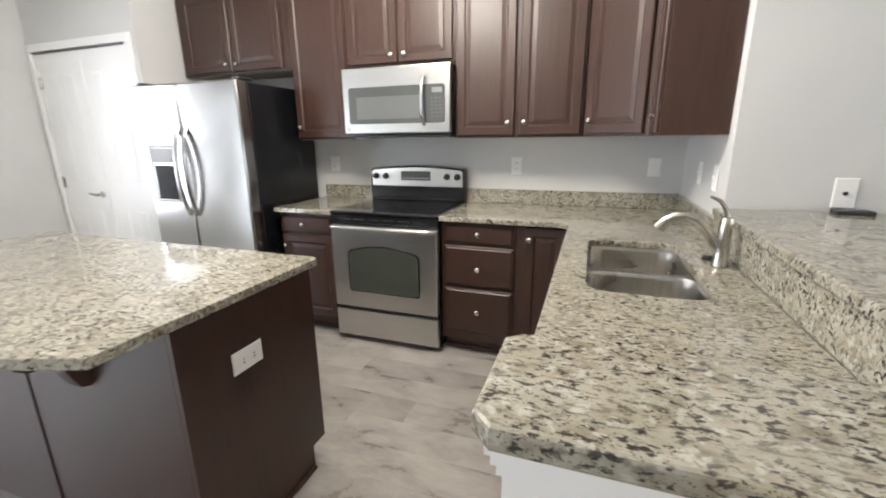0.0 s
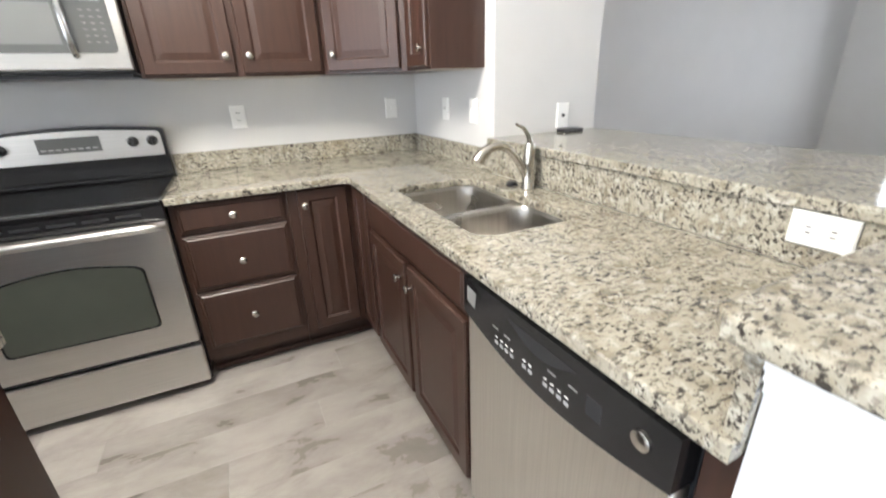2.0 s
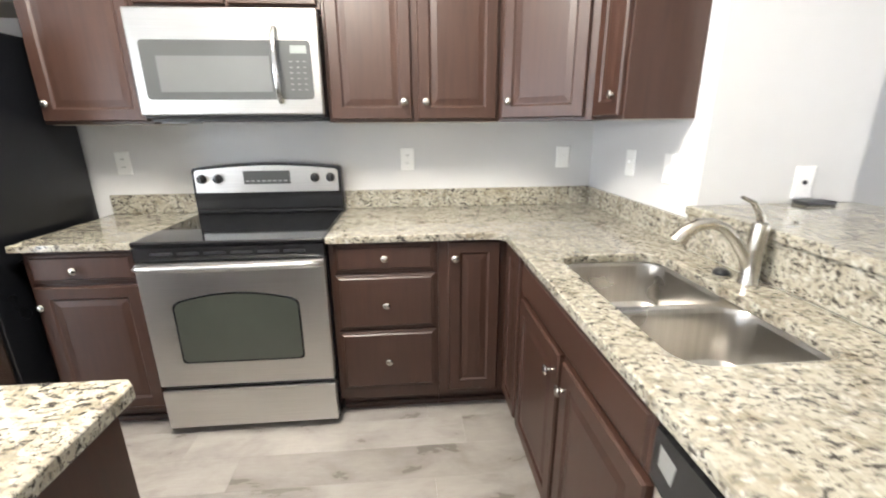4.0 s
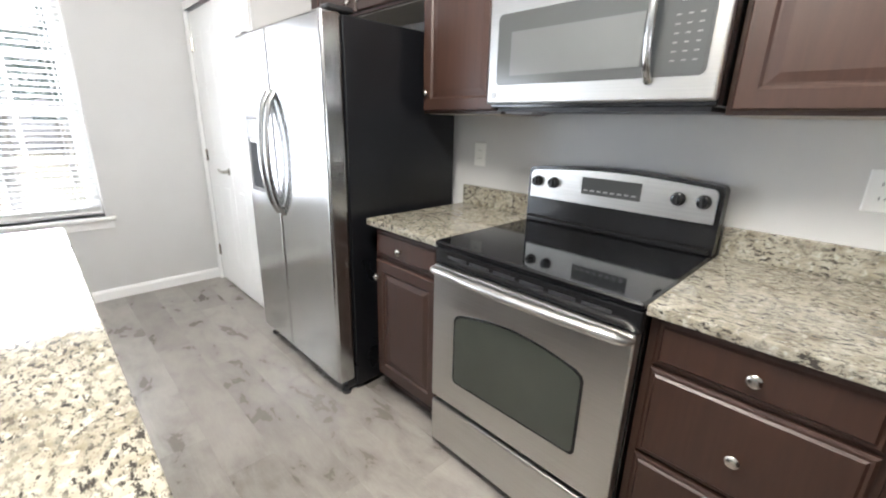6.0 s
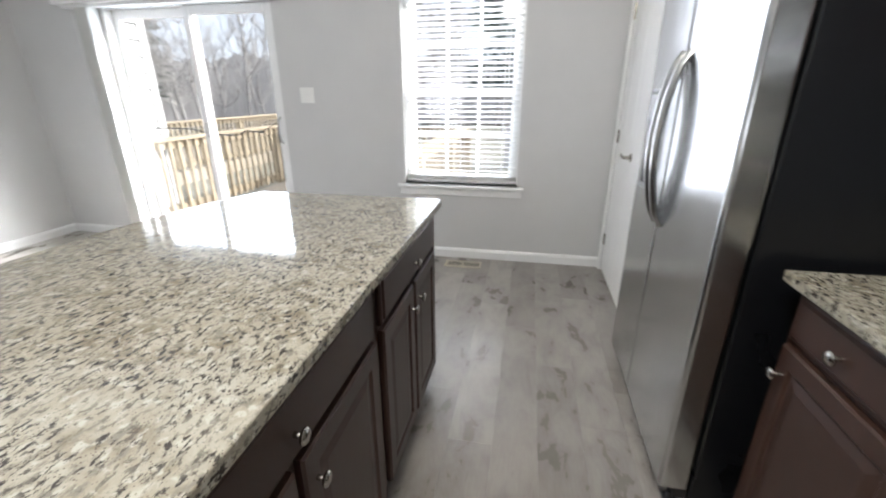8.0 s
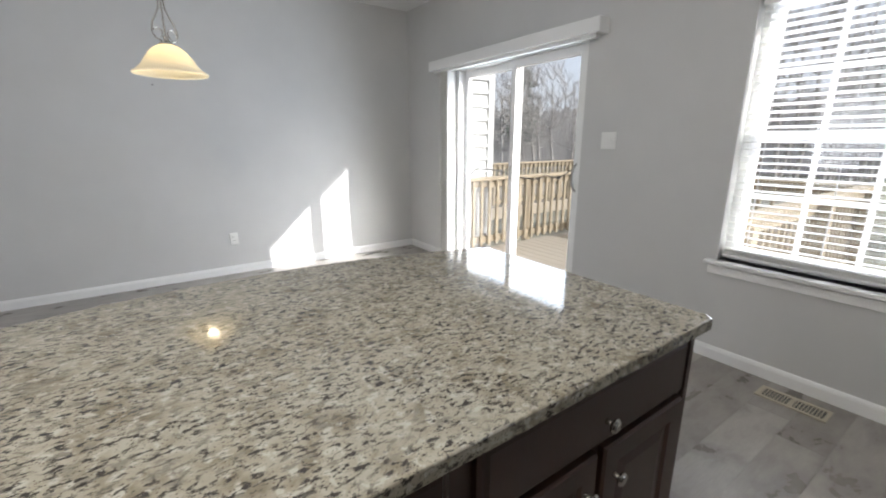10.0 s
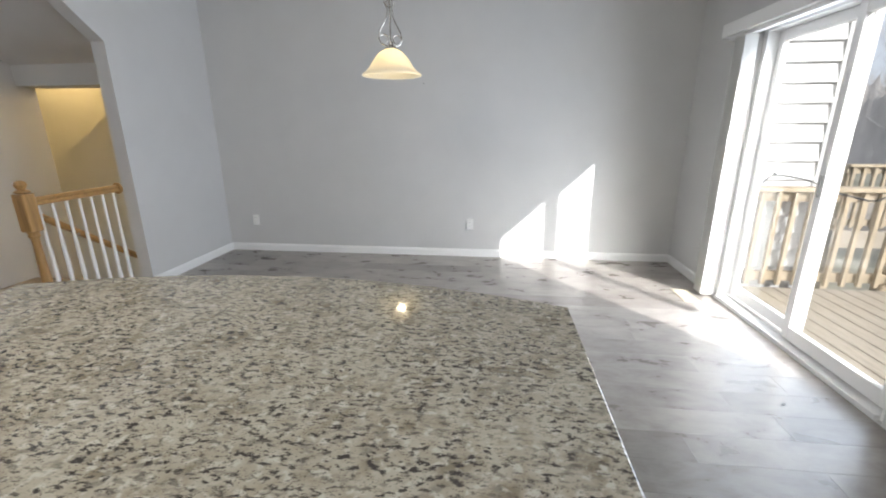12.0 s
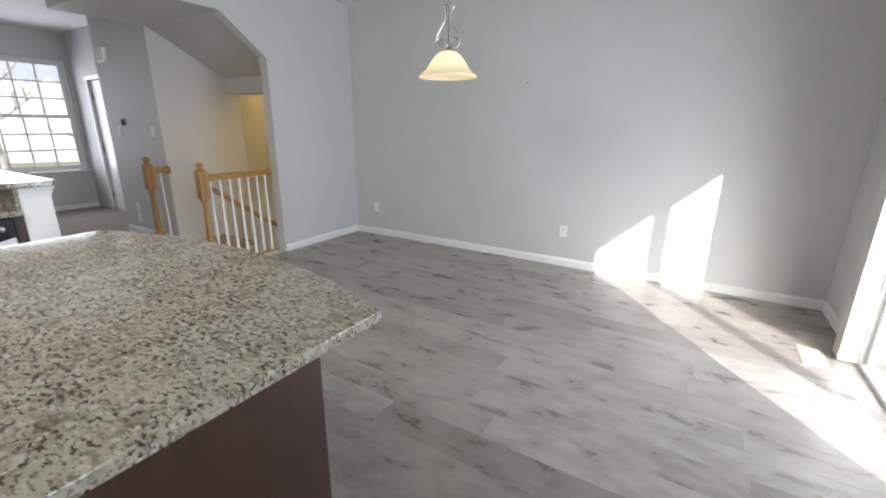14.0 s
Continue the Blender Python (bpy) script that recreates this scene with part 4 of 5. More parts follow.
for a, b, off, nm in ((Y0 + 0.046, ym + 0.028, -0.028, "fixed_panel"), (ym - 0.028, Y1 - 0.046, 0.026, "sliding_panel")):
    bm = bmesh.new()
    lo, hi = 0.046, ZT - 0.046
    for q in ((a, a + 0.058, lo, hi), (b - 0.058, b, lo, hi), (a + 0.058, b - 0.058, lo, lo + 0.085), (a + 0.058, b - 0.058, hi - 0.07, hi)):
        box(bm, off - 0.02, off + 0.02, *q, 0.003)
    p = part(nm, bm, WHITE, sl)
    g = part("pane", B(off - 0.003, off + 0.003, a + 0.05, b - 0.05, lo + 0.075, hi - 0.06), GLASS, p)
    g.visible_shadow = False
    if nm == "sliding_panel":
        part("latch", B(off + 0.02, off + 0.032, a + 0.022, a + 0.040, 0.97, 1.10, bevel=0.004), GREY, p, "grey latch")
        grip = [(off + 0.018, b - 0.028, 0.93)] + [(off + 0.02 + 0.05 * math.sin(math.pi * k / 10) ** 0.6, b - 0.028, 0.93 + 0.22 * k / 10) for k in range(1, 10)] + [(off + 0.018, b - 0.028, 1.15)]
        part("pull_handle", tube(bmesh.new(), grip, 0.009, 8), GREY, p, "grey pull handle", True)
vb = thing("vertical_blind", "white vertical vane blind drawn open to one side", "blind", (WX + 0.06, 0, 2.05))
part("valance", B(-0.06, 0.055, -5.27, -3.17, -0.01, 0.085, bevel=0.004), WHITE, vb)
part("headrail", B(-0.025, 0.02, -5.22, -3.22, -0.035, -0.011), WHITE, vb)
for i in range(14):
    y = -5.06 + i * 0.0095
    bm = bmesh.new()
    prof = [(-0.045, 0.0), (-0.02, 0.003), (0.0, 0.004), (0.02, 0.003), (0.045, 0.0)]
    prism(bm, [(x, y + yy) for x, yy in prof] + [(x, y + yy - 0.002) for x, yy in prof[::-1]], "z", -2.03, -0.036)
    part("vane", bm, VANE, vb)
part("control_cord", tube(bmesh.new(), [(0.03, -5.10, -0.03), (0.04, -5.10, -1.2)], 0.002, 6), PLASTIC, vb)

# slack dark cord strung across the outside of the door
cd = thing("cord", "slack thin dark cord strung across the patio door", "cord", (-3.30, 0, 0))
part("line", tube(bmesh.new(), [(0.02, -5.02, 0.87), (0, -4.94, 0.95), (0, -4.885, 1.0), (0, -4.816, 1.03), (0, -4.65, 1.036), (0, -4.473, 1.032), (0, -4.2, 0.985), (0, -3.98, 0.975), (0, -3.922, 0.988), (0, -3.86, 1.025), (0, -3.78, 1.012), (0, -3.706, 1.008), (0, -3.636, 1.042), (0, -3.559, 1.09), (0.02, -3.40, 1.10)], 0.005, 6), DARK, cd, "", True)
for y, z in ((-4.816, 1.03), (-3.706, 1.008)):
    part("knot", tube(bmesh.new(), [(0, y - 0.025, z), (0, y, z + 0.003), (0, y + 0.03, z)], [0.004, 0.013, 0.005], 8), DARK, cd, "", True)

# ---- stairs and railings ----
ST0, SX0, SX1 = -4.00, STX + 0.12, 3.16
stairs = tagged(thing("stairs", "carpeted stairs going down", "stairs", (0, ST0, 0)), kind="structure")
for i in range(9):
    part("tread", B(SX0, SX1, -0.26 * (i + 1), -0.26 * i + 0.02, -0.185 * (i + 1) - 0.03, -0.185 * (i + 1), bevel=0.01), CARPET, stairs)
    part("riser", B(SX0, SX1, -0.26 * i, -0.26 * i + 0.012, -0.185 * (i + 1), -0.185 * i - 0.03), WHITE, stairs)
part("nosing", B(SX0, SX1, 0.0, 0.08, -0.022, 0.003, bevel=0.008), OAK_H, stairs, "oak landing nosing")


def newel(at, label):
    ob = thing("newel_post", label, "newel post", at, 0, "stair newel posts")
    q = 0.044
    part("base_block", B(-q, q, -q, q, 0, 0.20, bevel=0.004), OAK, ob)
    part("shaft", lathe(bmesh.new(), [(0.040, 0.20), (0.042, 0.215), (0.030, 0.235), (0.036, 0.25), (0.032, 0.30), (0.024, 0.60), (0.026, 0.64), (0.036, 0.655), (0.032, 0.67), (0.040, 0.69)], (0, 0, 0), "z", 20), OAK, ob, "turned shaft", True)
    part("top_block", B(-q, q, -q, q, 0.69, 0.955, bevel=0.005), OAK, ob)
    part("finial", lathe(bmesh.new(), [(0.030, 0.955), (0.046, 0.965), (0.046, 0.972), (0.022, 0.985), (0.032, 1.002), (0.037, 1.018), (0.030, 1.036), (0.012, 1.046)], (0, 0, 0), "z", 20), OAK, ob, "turned finial", True)
    return ob


N1, N2 = (2.0, -3.93, 0.0), (3.14, -3.98, 0.0)
newel(N1, "honey oak newel post at the stair head")
newel(N2, "honey oak newel post near the switch wall")
BAL = [(0.016, 0.0), (0.016, 0.16), (0.013, 0.175), (0.017, 0.19), (0.012, 0.215), (0.016, 0.28), (0.010, 0.62), (0.011, 0.88)]


def rail(p, q, count, label):
    """A level oak rail on white balusters from newel p to the wall at q."""
    d = Vector(q) - Vector(p)
    ob = thing("stair_railing", label, "railing", p, math.degrees(math.atan2(d.y, d.x)), "stair railings")
    L = d.length
    prof = [(-0.028, 0.865), (0.028, 0.865), (0.028, 0.880), (0.020, 0.892), (0.026, 0.905), (0.018, 0.922), (-0.018, 0.922), (-0.026, 0.905), (-0.020, 0.892), (-0.028, 0.880)]
    bm = bmesh.new()
    lo, hi = [bm.verts.new((0.04, u, v)) for u, v in prof], [bm.verts.new((L - 0.02, u, v)) for u, v in prof]
    bm.faces.new(lo[::-1]), bm.faces.new(hi)
    for i in range(len(prof)):
        bm.faces.new((lo[i], lo[(i + 1) % len(prof)], hi[(i + 1) % len(prof)], hi[i]))
    bmesh.ops.recalc_face_normals(bm, faces=bm.faces)
    part("handrail", bm, OAK_H, ob, "oak rail")
    part("rosette", lathe(bmesh.new(), [(0.048, 0), (0.048, 0.012), (0.040, 0.02)], (L, 0, 0.892), "x", 20), OAK, ob, "oak wall rosette", True)
    part("shoe_rail", B(0.04, L, -0.03, 0.03, 0.001, 0.022, bevel=0.004), OAK_H, ob)
    for i in range(count):
        x = L * (i + 0.75) / (count + 0.35)
        part("baluster", lathe(bmesh.new(), [(r, z + 0.02 if z < 0.8 else 0.866) for r, z in BAL], (x, 0, 0), "z", 10), WHITE, ob, "white turned baluster", True)


rail(N1, (2.0, -4.68 - 0.0, 0.0), 7, "oak stair railing with white balusters")
rail(N2, (3.158, -4.20, 0.0), 1, "short oak railing with one white baluster")
hr = thing("stair_handrail", "honey oak handrail sloping down the stairs", "handrail", (2.06, -3.97, 0.80))
part("rail", tube(bmesh.new(), [(0, 0.03, 0.0), (0, -0.08, -0.03), (0, -1.6, -1.11)], 0.026, 12), OAK_H, hr, "", True)
for y in (-0.25, -1.2):
    part("bracket", tube(bmesh.new(), [(0, y, -0.03 - 0.71 * (-y - 0.08) - 0.02), (-0.05, y, -0.03 - 0.71 * (-y - 0.08) - 0.05), (-0.096, y, -0.03 - 0.71 * (-y - 0.08) - 0.05)], 0.006, 8), NICKEL, hr)

# ---- pendant ----
pl = thing("pendant_lamp", "pendant lamp with scrolled nickel arms and amber glass shade", "pendant lamp", (-0.55, -4.275, 1.705))
outer = [(0.192, 0.0), (0.190, 0.008), (0.170, 0.020), (0.142, 0.048), (0.118, 0.086), (0.094, 0.118), (0.066, 0.142), (0.036, 0.156)]
bm = bmesh.new()
lathe(bm, outer + [(r - 0.004, z - 0.004) for r, z in outer[::-1]], (0, 0, 0), "z", 36)
bmesh.ops.delete(bm, geom=[f for f in bm.faces if len(f.verts) > 4], context="FACES_ONLY")
part("shade", bm, SHADE, pl, "frosted amber glass shade", True)
part("socket", lathe(bmesh.new(), [(0.040, 0.156), (0.038, 0.166), (0.016, 0.178), (0.014, 0.20)], (0, 0, 0), "z", 18), NICKEL, pl, "", True)
part("bulb", lathe(bmesh.new(), [(0.013, 0.155), (0.015, 0.13), (0.027, 0.095), (0.029, 0.075), (0.018, 0.055), (0.004, 0.05)], (0, 0, 0), "z", 14), glowing("bulb_glow", (1.0, 0.82, 0.52), 6), pl, "", True)
part("rod", tube(bmesh.new(), [(0, 0, 0.19), (0, 0, CEIL_Z - 1.735)], 0.005, 8), NICKEL, pl)
part("canopy", lathe(bmesh.new(), [(0.012, CEIL_Z - 1.745), (0.055, CEIL_Z - 1.725), (0.062, CEIL_Z - 1.706)], (0, 0, 0), "z", 24), NICKEL, pl, "", True)
for a in (35, 215):
    c, s = math.cos(radians(a)), math.sin(radians(a))
    pr = [(0.028, 0.175), (0.062, 0.185), (0.078, 0.215), (0.068, 0.26), (0.040, 0.305), (0.020, 0.345), (0.016, 0.385), (0.030, 0.41), (0.038, 0.425)]
    part("scroll_arm", tube(bmesh.new(), [(c * r, s * r, z) for r, z in pr], 0.0045, 8), NICKEL, pl, "", True)
    curl = [(0.042 + 0.026 * math.cos(t), 0.215 + 0.026 * math.sin(t)) for t in [0.3 + i * 0.5 for i in range(9)]]
    part("scroll_curl", tube(bmesh.new(), [(c * r, s * r, z) for r, z in curl], 0.004, 8), NICKEL, pl, "", True)
part("ring", tube(bmesh.new(), [(0.022 * math.cos(t), 0, 0.418 + 0.022 * math.sin(t)) for t in [i * math.pi / 8 for i in range(17)]], 0.004, 8), NICKEL, pl, "", True)


# ---- plates, switches, registers ----
def plate(name, label, category, at, rz, w, h, kind):
    """A wall plate that faces -y before turning."""
    ob = thing(name, label, category, at, rz, category + "s")
    part("cover", rings(bmesh.new(), -w / 2, w / 2, -h / 2, h / 2, [(0, -0.003), (0.004, -0.006)]), PLASTIC, ob)
    n = max(1, round(w / 0.075)) if kind != "wide" else 1
    for i in range(n):
        x = (i - (n - 1) / 2) * 0.046
        if kind == "outlet":
            for z in (-0.02, 0.02):
                fc = part("receptacle", B(x - 0.017, x + 0.017, -0.0075, -0.006, z - 0.014, z + 0.014, bevel=0.0006), PLASTIC, ob)
                for dx in (-0.006, 0.006):
                    part("slot", B(x + dx - 0.0012, x + dx + 0.0012, -0.0085, -0.0075, z - 0.004, z + 0.005), DARK, fc)
        elif kind == "wide":
            for dx in (-0.022, 0.022):
                fc = part("receptacle", B(dx - 0.016, dx + 0.016, -0.0075, -0.006, -0.017, 0.017, bevel=0.0006), PLASTIC, ob)
                for dz in (-0.006, 0.006):
                    part("slot", B(dx - 0.005, dx + 0.005, -0.0085, -0.0075, dz - 0.0012, dz + 0.0012), DARK, fc)
        elif kind == "switch":
            part("toggle", B(x - 0.005, x + 0.005, -0.016, -0.006, -0.004, 0.012, bevel=0.001), PLASTIC, ob)
        elif kind == "jack":
            part("socket", lathe(bmesh.new(), [(0.008, 0), (0.008, 0.006), (0.004, 0.007)], (x, -0.006, 0), "y", 12), DARK, ob, "dark cable socket")
    return ob


for x in (-0.75, 0.731):
    plate("outlet", "white duplex outlet above the worktop", "outlet", (x, -0.0005, 1.18), 0, 0.075, 0.118, "outlet")
plate("light_switch", "white switch plate above the worktop", "light switch", (1.606, -0.0005, 1.18), 0, 0.075, 0.118, "switch")
for y in (-0.436, -0.742):
    plate("light_switch", "white switch plate on the side wall", "light switch", (1.7745, y, 1.18), -90, 0.075, 0.118, "switch")
plate("outlet", "white cable outlet just above the bar", "outlet", (2.17, -0.9305, 1.145), 0, 0.075, 0.118, "jack")
cb = thing("cable_box", "small flat black box lying on the bar", "box", (2.19, -0.972, 1.0705))
part("case", B(-0.06, 0.06, -0.03, 0.03, 0, 0.014, bevel=0.003), DARK, cb)
plate("outlet", "white outlet plate on the granite splash", "outlet", (1.7445, -2.23, 1.0), -90, 0.118, 0.075, "wide")
plate("outlet", "white outlet plate on the island end panel", "outlet", (IX1 + 0.0185, -2.03, 0.675), 90, 0.125, 0.075, "wide")
for x in (1.50, -0.98):
    plate("outlet", "white duplex outlet low on the dining wall", "outlet", (x, SY + 0.0005, 0.365), 180, 0.075, 0.118, "outlet")
plate("light_switch", "white double switch beside the sliding door", "light switch", (WX + 0.0005, -3.10, 1.325), 90, 0.118, 0.118, "switch")
for x in (4.17, 3.36):
    plate("light_switch", "white switch plate on the hall wall", "light switch", (x, -4.1995, 1.31), 180, 0.075, 0.118, "switch")
for z in (0.22, 0.36):
    plate("outlet", "white outlet low on the hall wall", "outlet", (4.09, -4.1995, z), 180, 0.075, 0.118, "outlet")
th = thing("thermostat", "round dark and silver thermostat on the wall", "thermostat", (4.0, -4.1995, 1.414), 180)
part("ring", lathe(bmesh.new(), [(0.042, 0), (0.042, 0.02), (0.036, 0.026)], (0, 0, 0), "y", 24), NICKEL, th, "", True)
part("screen", lathe(bmesh.new(), [(0.034, 0.026), (0.034, 0.028)], (0, 0, 0), "y", 24), BLACK_GLASS, th)
ch = thing("door_chime", "white door chime box high on the wall", "door chime", (4.2, -4.1995, 2.18), 180)
part("box", B(-0.10, 0.10, -0.05, 0, -0.075, 0.075, bevel=0.008), PLASTIC, ch)


def register(at, w, l, mat, label):
    ob = thing("floor_register", label, "floor register", at, 0, "floor registers")
    bm = bmesh.new()
    for q in ((-w / 2, -w / 2 + 0.018, -l / 2, l / 2), (w / 2 - 0.018, w / 2, -l / 2, l / 2), (-w / 2 + 0.018, w / 2 - 0.018, -l / 2, -l / 2 + 0.018), (-w / 2 + 0.018, w / 2 - 0.018, l / 2 - 0.018, l / 2), (-w / 2 + 0.018, w / 2 - 0.018, -0.008, 0.008)):
        box(bm, *q, 0.0, 0.006)
    part("frame", bm, mat, ob)
    # thin dark sheet on the floor gives the shade of a duct
    part("duct_dark_sheet", B(-w / 2 + 0.018, w / 2 - 0.018, -l / 2 + 0.018, l / 2 - 0.018, 0.0003, 0.0012), DARK, ob)
    n = int(l / 0.016)
    for i in range(n):
        y = -l / 2 + 0.02 + i * (l - 0.04) / n
        part("slat", B(-w / 2 + 0.018, w / 2 - 0.018, y, y + 0.005, 0.0013, 0.005), mat, ob)


register((-2.925, -1.77, 0), 0.13, 0.30, BEIGE, "beige metal floor register by the window wall")
register((-2.87, -4.93, 0), 0.13, 0.27, BEIGE, "beige metal floor register by the sliding door")

nl = thing("nail", "small dark nail stuck in the dining wall", "nail", (-0.50, SY, 1.808))
part("head", tube(bmesh.new(), [(0, -0.001, 0), (0, 0.012, 0.001), (0, 0.014, 0.001)], [0.003, 0.003, 0.006], 8), DARK, nl)
lf = thing("dry_leaf", "tiny dark dry leaf on the plank floor", "leaf", (-2.735, -3.45, 0.0015), 30)
bm = bmesh.new()
prism(bm, [(-0.018, 0), (-0.006, 0.006), (0.010, 0.004), (0.018, 0.0), (0.008, -0.005), (-0.008, -0.004)], "z", 0.0, 0.003)
part("blade", bm, DARK, lf)

# ---- living room beyond ----
sash_window("window_2", EX + 0.09, LWIN[0][0], LWIN[0][1], LWIN[0][2], LWIN[0][3], -1, 4, 3, "white grid-paned living room window")
sash_window("window_3", EX + 0.09, LWIN[1][0], LWIN[1][1], LWIN[1][2], LWIN[1][3], -1, 4, 3, "white grid-paned living room window")
for a, b, c, d in LWIN:
    setting("window_sill_2", B(EX - 0.04, EX + 0.045, a - 0.05, b + 0.05, c - 0.025, c, bevel=0.004), WHITE, "white window stool", "window sill")
casing("casing_entry", "x", -4.75, 1, 5.35, 6.3, 2.05)
ed = tagged(thing("door_entry", "white panelled entry door with dark hinges, closed", "door", (5.825, -4.80, 0.0)), kind="structure")
bm = bmesh.new()
for q in ((-0.47, -0.33, 0.01, 2.04), (0.33, 0.47, 0.01, 2.04), (-0.33, 0.33, 0.01, 0.95), (-0.33, 0.33, 1.88, 2.04)):
    box(bm, q[0], q[1], -0.022, 0.022, q[2], q[3])
part("leaf", bm, WHITE, ed)
for x in (-0.168, 0.168):
    for z0, z1 in ((0.96, 1.39), (1.41, 1.87)):
        bm = rings(bmesh.new(), -0.155, 0.155, z0, z1, [(0.0, -0.0005), (0.010, 0.006), (0.024, 0.006), (0.045, -0.003)])
        flip(bm, 0.020)
        bmesh.ops.translate(bm, vec=(x, 0, 0), verts=bm.verts)
        part("panel", bm, WHITE, ed)
part("panel_backing", B(-0.331, 0.331, -0.018, 0.016, 0.949, 1.881), WHITE, ed)
for z in (0.25, 1.0, 1.82):
    part("hinge", B(0.462, 0.478, 0.022, 0.032, z - 0.05, z + 0.05), DARK, ed, "dark hinge")

# ---- kitchen ceiling lamp ----
kl = thing("ceiling_lamp", "flush white glass ceiling lamp over the kitchen", "ceiling lamp", (0.22, -1.55, CEIL_Z - 0.16))
part("base", lathe(bmesh.new(), [(0.10, 0.145), (0.10, 0.16)], (0, 0, 0), "z", 24), NICKEL, kl)

# ---- outdoors ----
GRASS = plain("winter_lawn", (0.17, 0.16, 0.12), 0.95, vary=0.3, grain=9, relief=0.3, blotch=0.4)
GZ = -2.6
setting("ground", B(-900, 900, -900, 900, GZ - 0.3, GZ), GRASS, "winter lawn reaching the horizon", "ground")
deck = thing("deck", "weathered wooden deck with plank boards", "deck", (-4.9, -4.0, -0.10))
DX0, DX1, DY0, DY1 = -6.5, WX - 0.19, -5.50, -2.3
shared = None
x = DX0
while x < DX1 - 0.02:
    if shared is None:
        ob = part("deck_board", B(0, min(0.138, 0.138), DY0 + 4.0, DY1 + 4.0, -0.03, 0.0, bevel=0.003), DECK, deck)
        shared = ob.data
    else:
        ob = new("deck_board", shared)
        ob.parent = deck
    ob.location.x = x + 4.9
    x += 0.1445
part("joists", B(DX0 + 4.95, DX1 + 4.85, DY0 + 4.05, DY1 + 3.95, -0.25, -0.031), DECK, deck)
for px in (DX0 + 0.1, DX1 - 0.3):
    for py in (DY0 + 0.1, DY1 - 0.1):
        part("deck_post", B(px + 4.9 - 0.05, px + 4.9 + 0.05, py + 4.0 - 0.05, py + 4.0 + 0.05, GZ + 0.1, -0.25), DECK_X, deck)


def deck_rail(p, q, label, post=True):
    d = Vector(q) - Vector(p)
    L = d.length
    ob = thing("deck_railing", label, "railing", p, math.degrees(math.atan2(d.y, d.x)), "deck railings")
    part("cap_rail", B(0, L, -0.07, 0.07, 0.92, 0.958, bevel=0.004), DECK_X, ob)
    part("top_rail", B(0, L, -0.02, 0.018, 0.83, 0.919), DECK_X, ob)
    part("bottom_rail", B(0, L, -0.02, 0.018, 0.08, 0.17), DECK_X, ob)
    n = int(L / 0.135)
    for i in range(n):
        x = 0.07 + i * (L - 0.14) / max(1, n - 1)
        part("baluster", B(x - 0.018, x + 0.018, 0.019, 0.055, 0.05, 0.915), DECK_X, ob)
    for x in (0.045, L - 0.045, L / 2):
        part("post", B(x - 0.045, x + 0.045, -0.11, -0.021, -0.1, 0.919), DECK_X, ob)


deck_rail((DX0 + 0.06, DY1, -0.10), (DX0 + 0.06, DY0, -0.10), "wooden deck railing with square balusters")
deck_rail((DX0 + 0.06, DY0 + 0.02, -0.10), (DX1, DY0 + 0.02, -0.10), "wooden deck railing beside the white siding")
deck_rail((DX1, DY1, -0.10), (DX0 + 0.06, DY1, -0.10), "wooden deck railing with square balusters")
sd = tagged(thing("house_wall", "white lap siding of the next house wing", "house", (-3.70, -5.58, 0)), kind="structure")
part("wall", B(-0.40, 0.42, -0.4, -0.03, GZ, 4.6), SIDING, sd)
for i in range(36):
    z = -1.4 + i * 0.165
    bm = bmesh.new()
    prism(bm, [(-0.03, z), (0.004, z), (0.004, z + 0.012), (-0.022, z + 0.168), (-0.03, z + 0.168)], "x", -0.40, 0.42)
    part("siding_board", bm, SIDING, sd)
part("corner_board", B(-0.50, -0.401, -0.4, 0.006, GZ, 4.6), SIDING, sd)

nd = thing("neighbour_deck", "wooden deck of the house next door", "deck", (-9.2, -9.4, -0.10))
part("boards", B(-2.6, 3.0, -1.4, 1.4, -0.25, 0.0), DECK, nd)
for px in (-2.5, 2.9):
    part("deck_post", B(px - 0.05, px + 0.05, 1.25, 1.35, GZ + 0.1, -0.25), DECK_X, nd)
deck_rail((-11.8, -8.05, -0.10), (-6.2, -8.05, -0.10), "weathered railing of the next deck")

# bare winter trees; bark and needle colours are lightened to stand for haze
BARK = plain("grey_bark_hazed", (0.33, 0.31, 0.295), 0.9, vary=0.3, grain=30, relief=0.4)
NEEDLE = plain("pine_needles_hazed", (0.10, 0.13, 0.115), 0.8, vary=0.4, grain=20, relief=0.2)


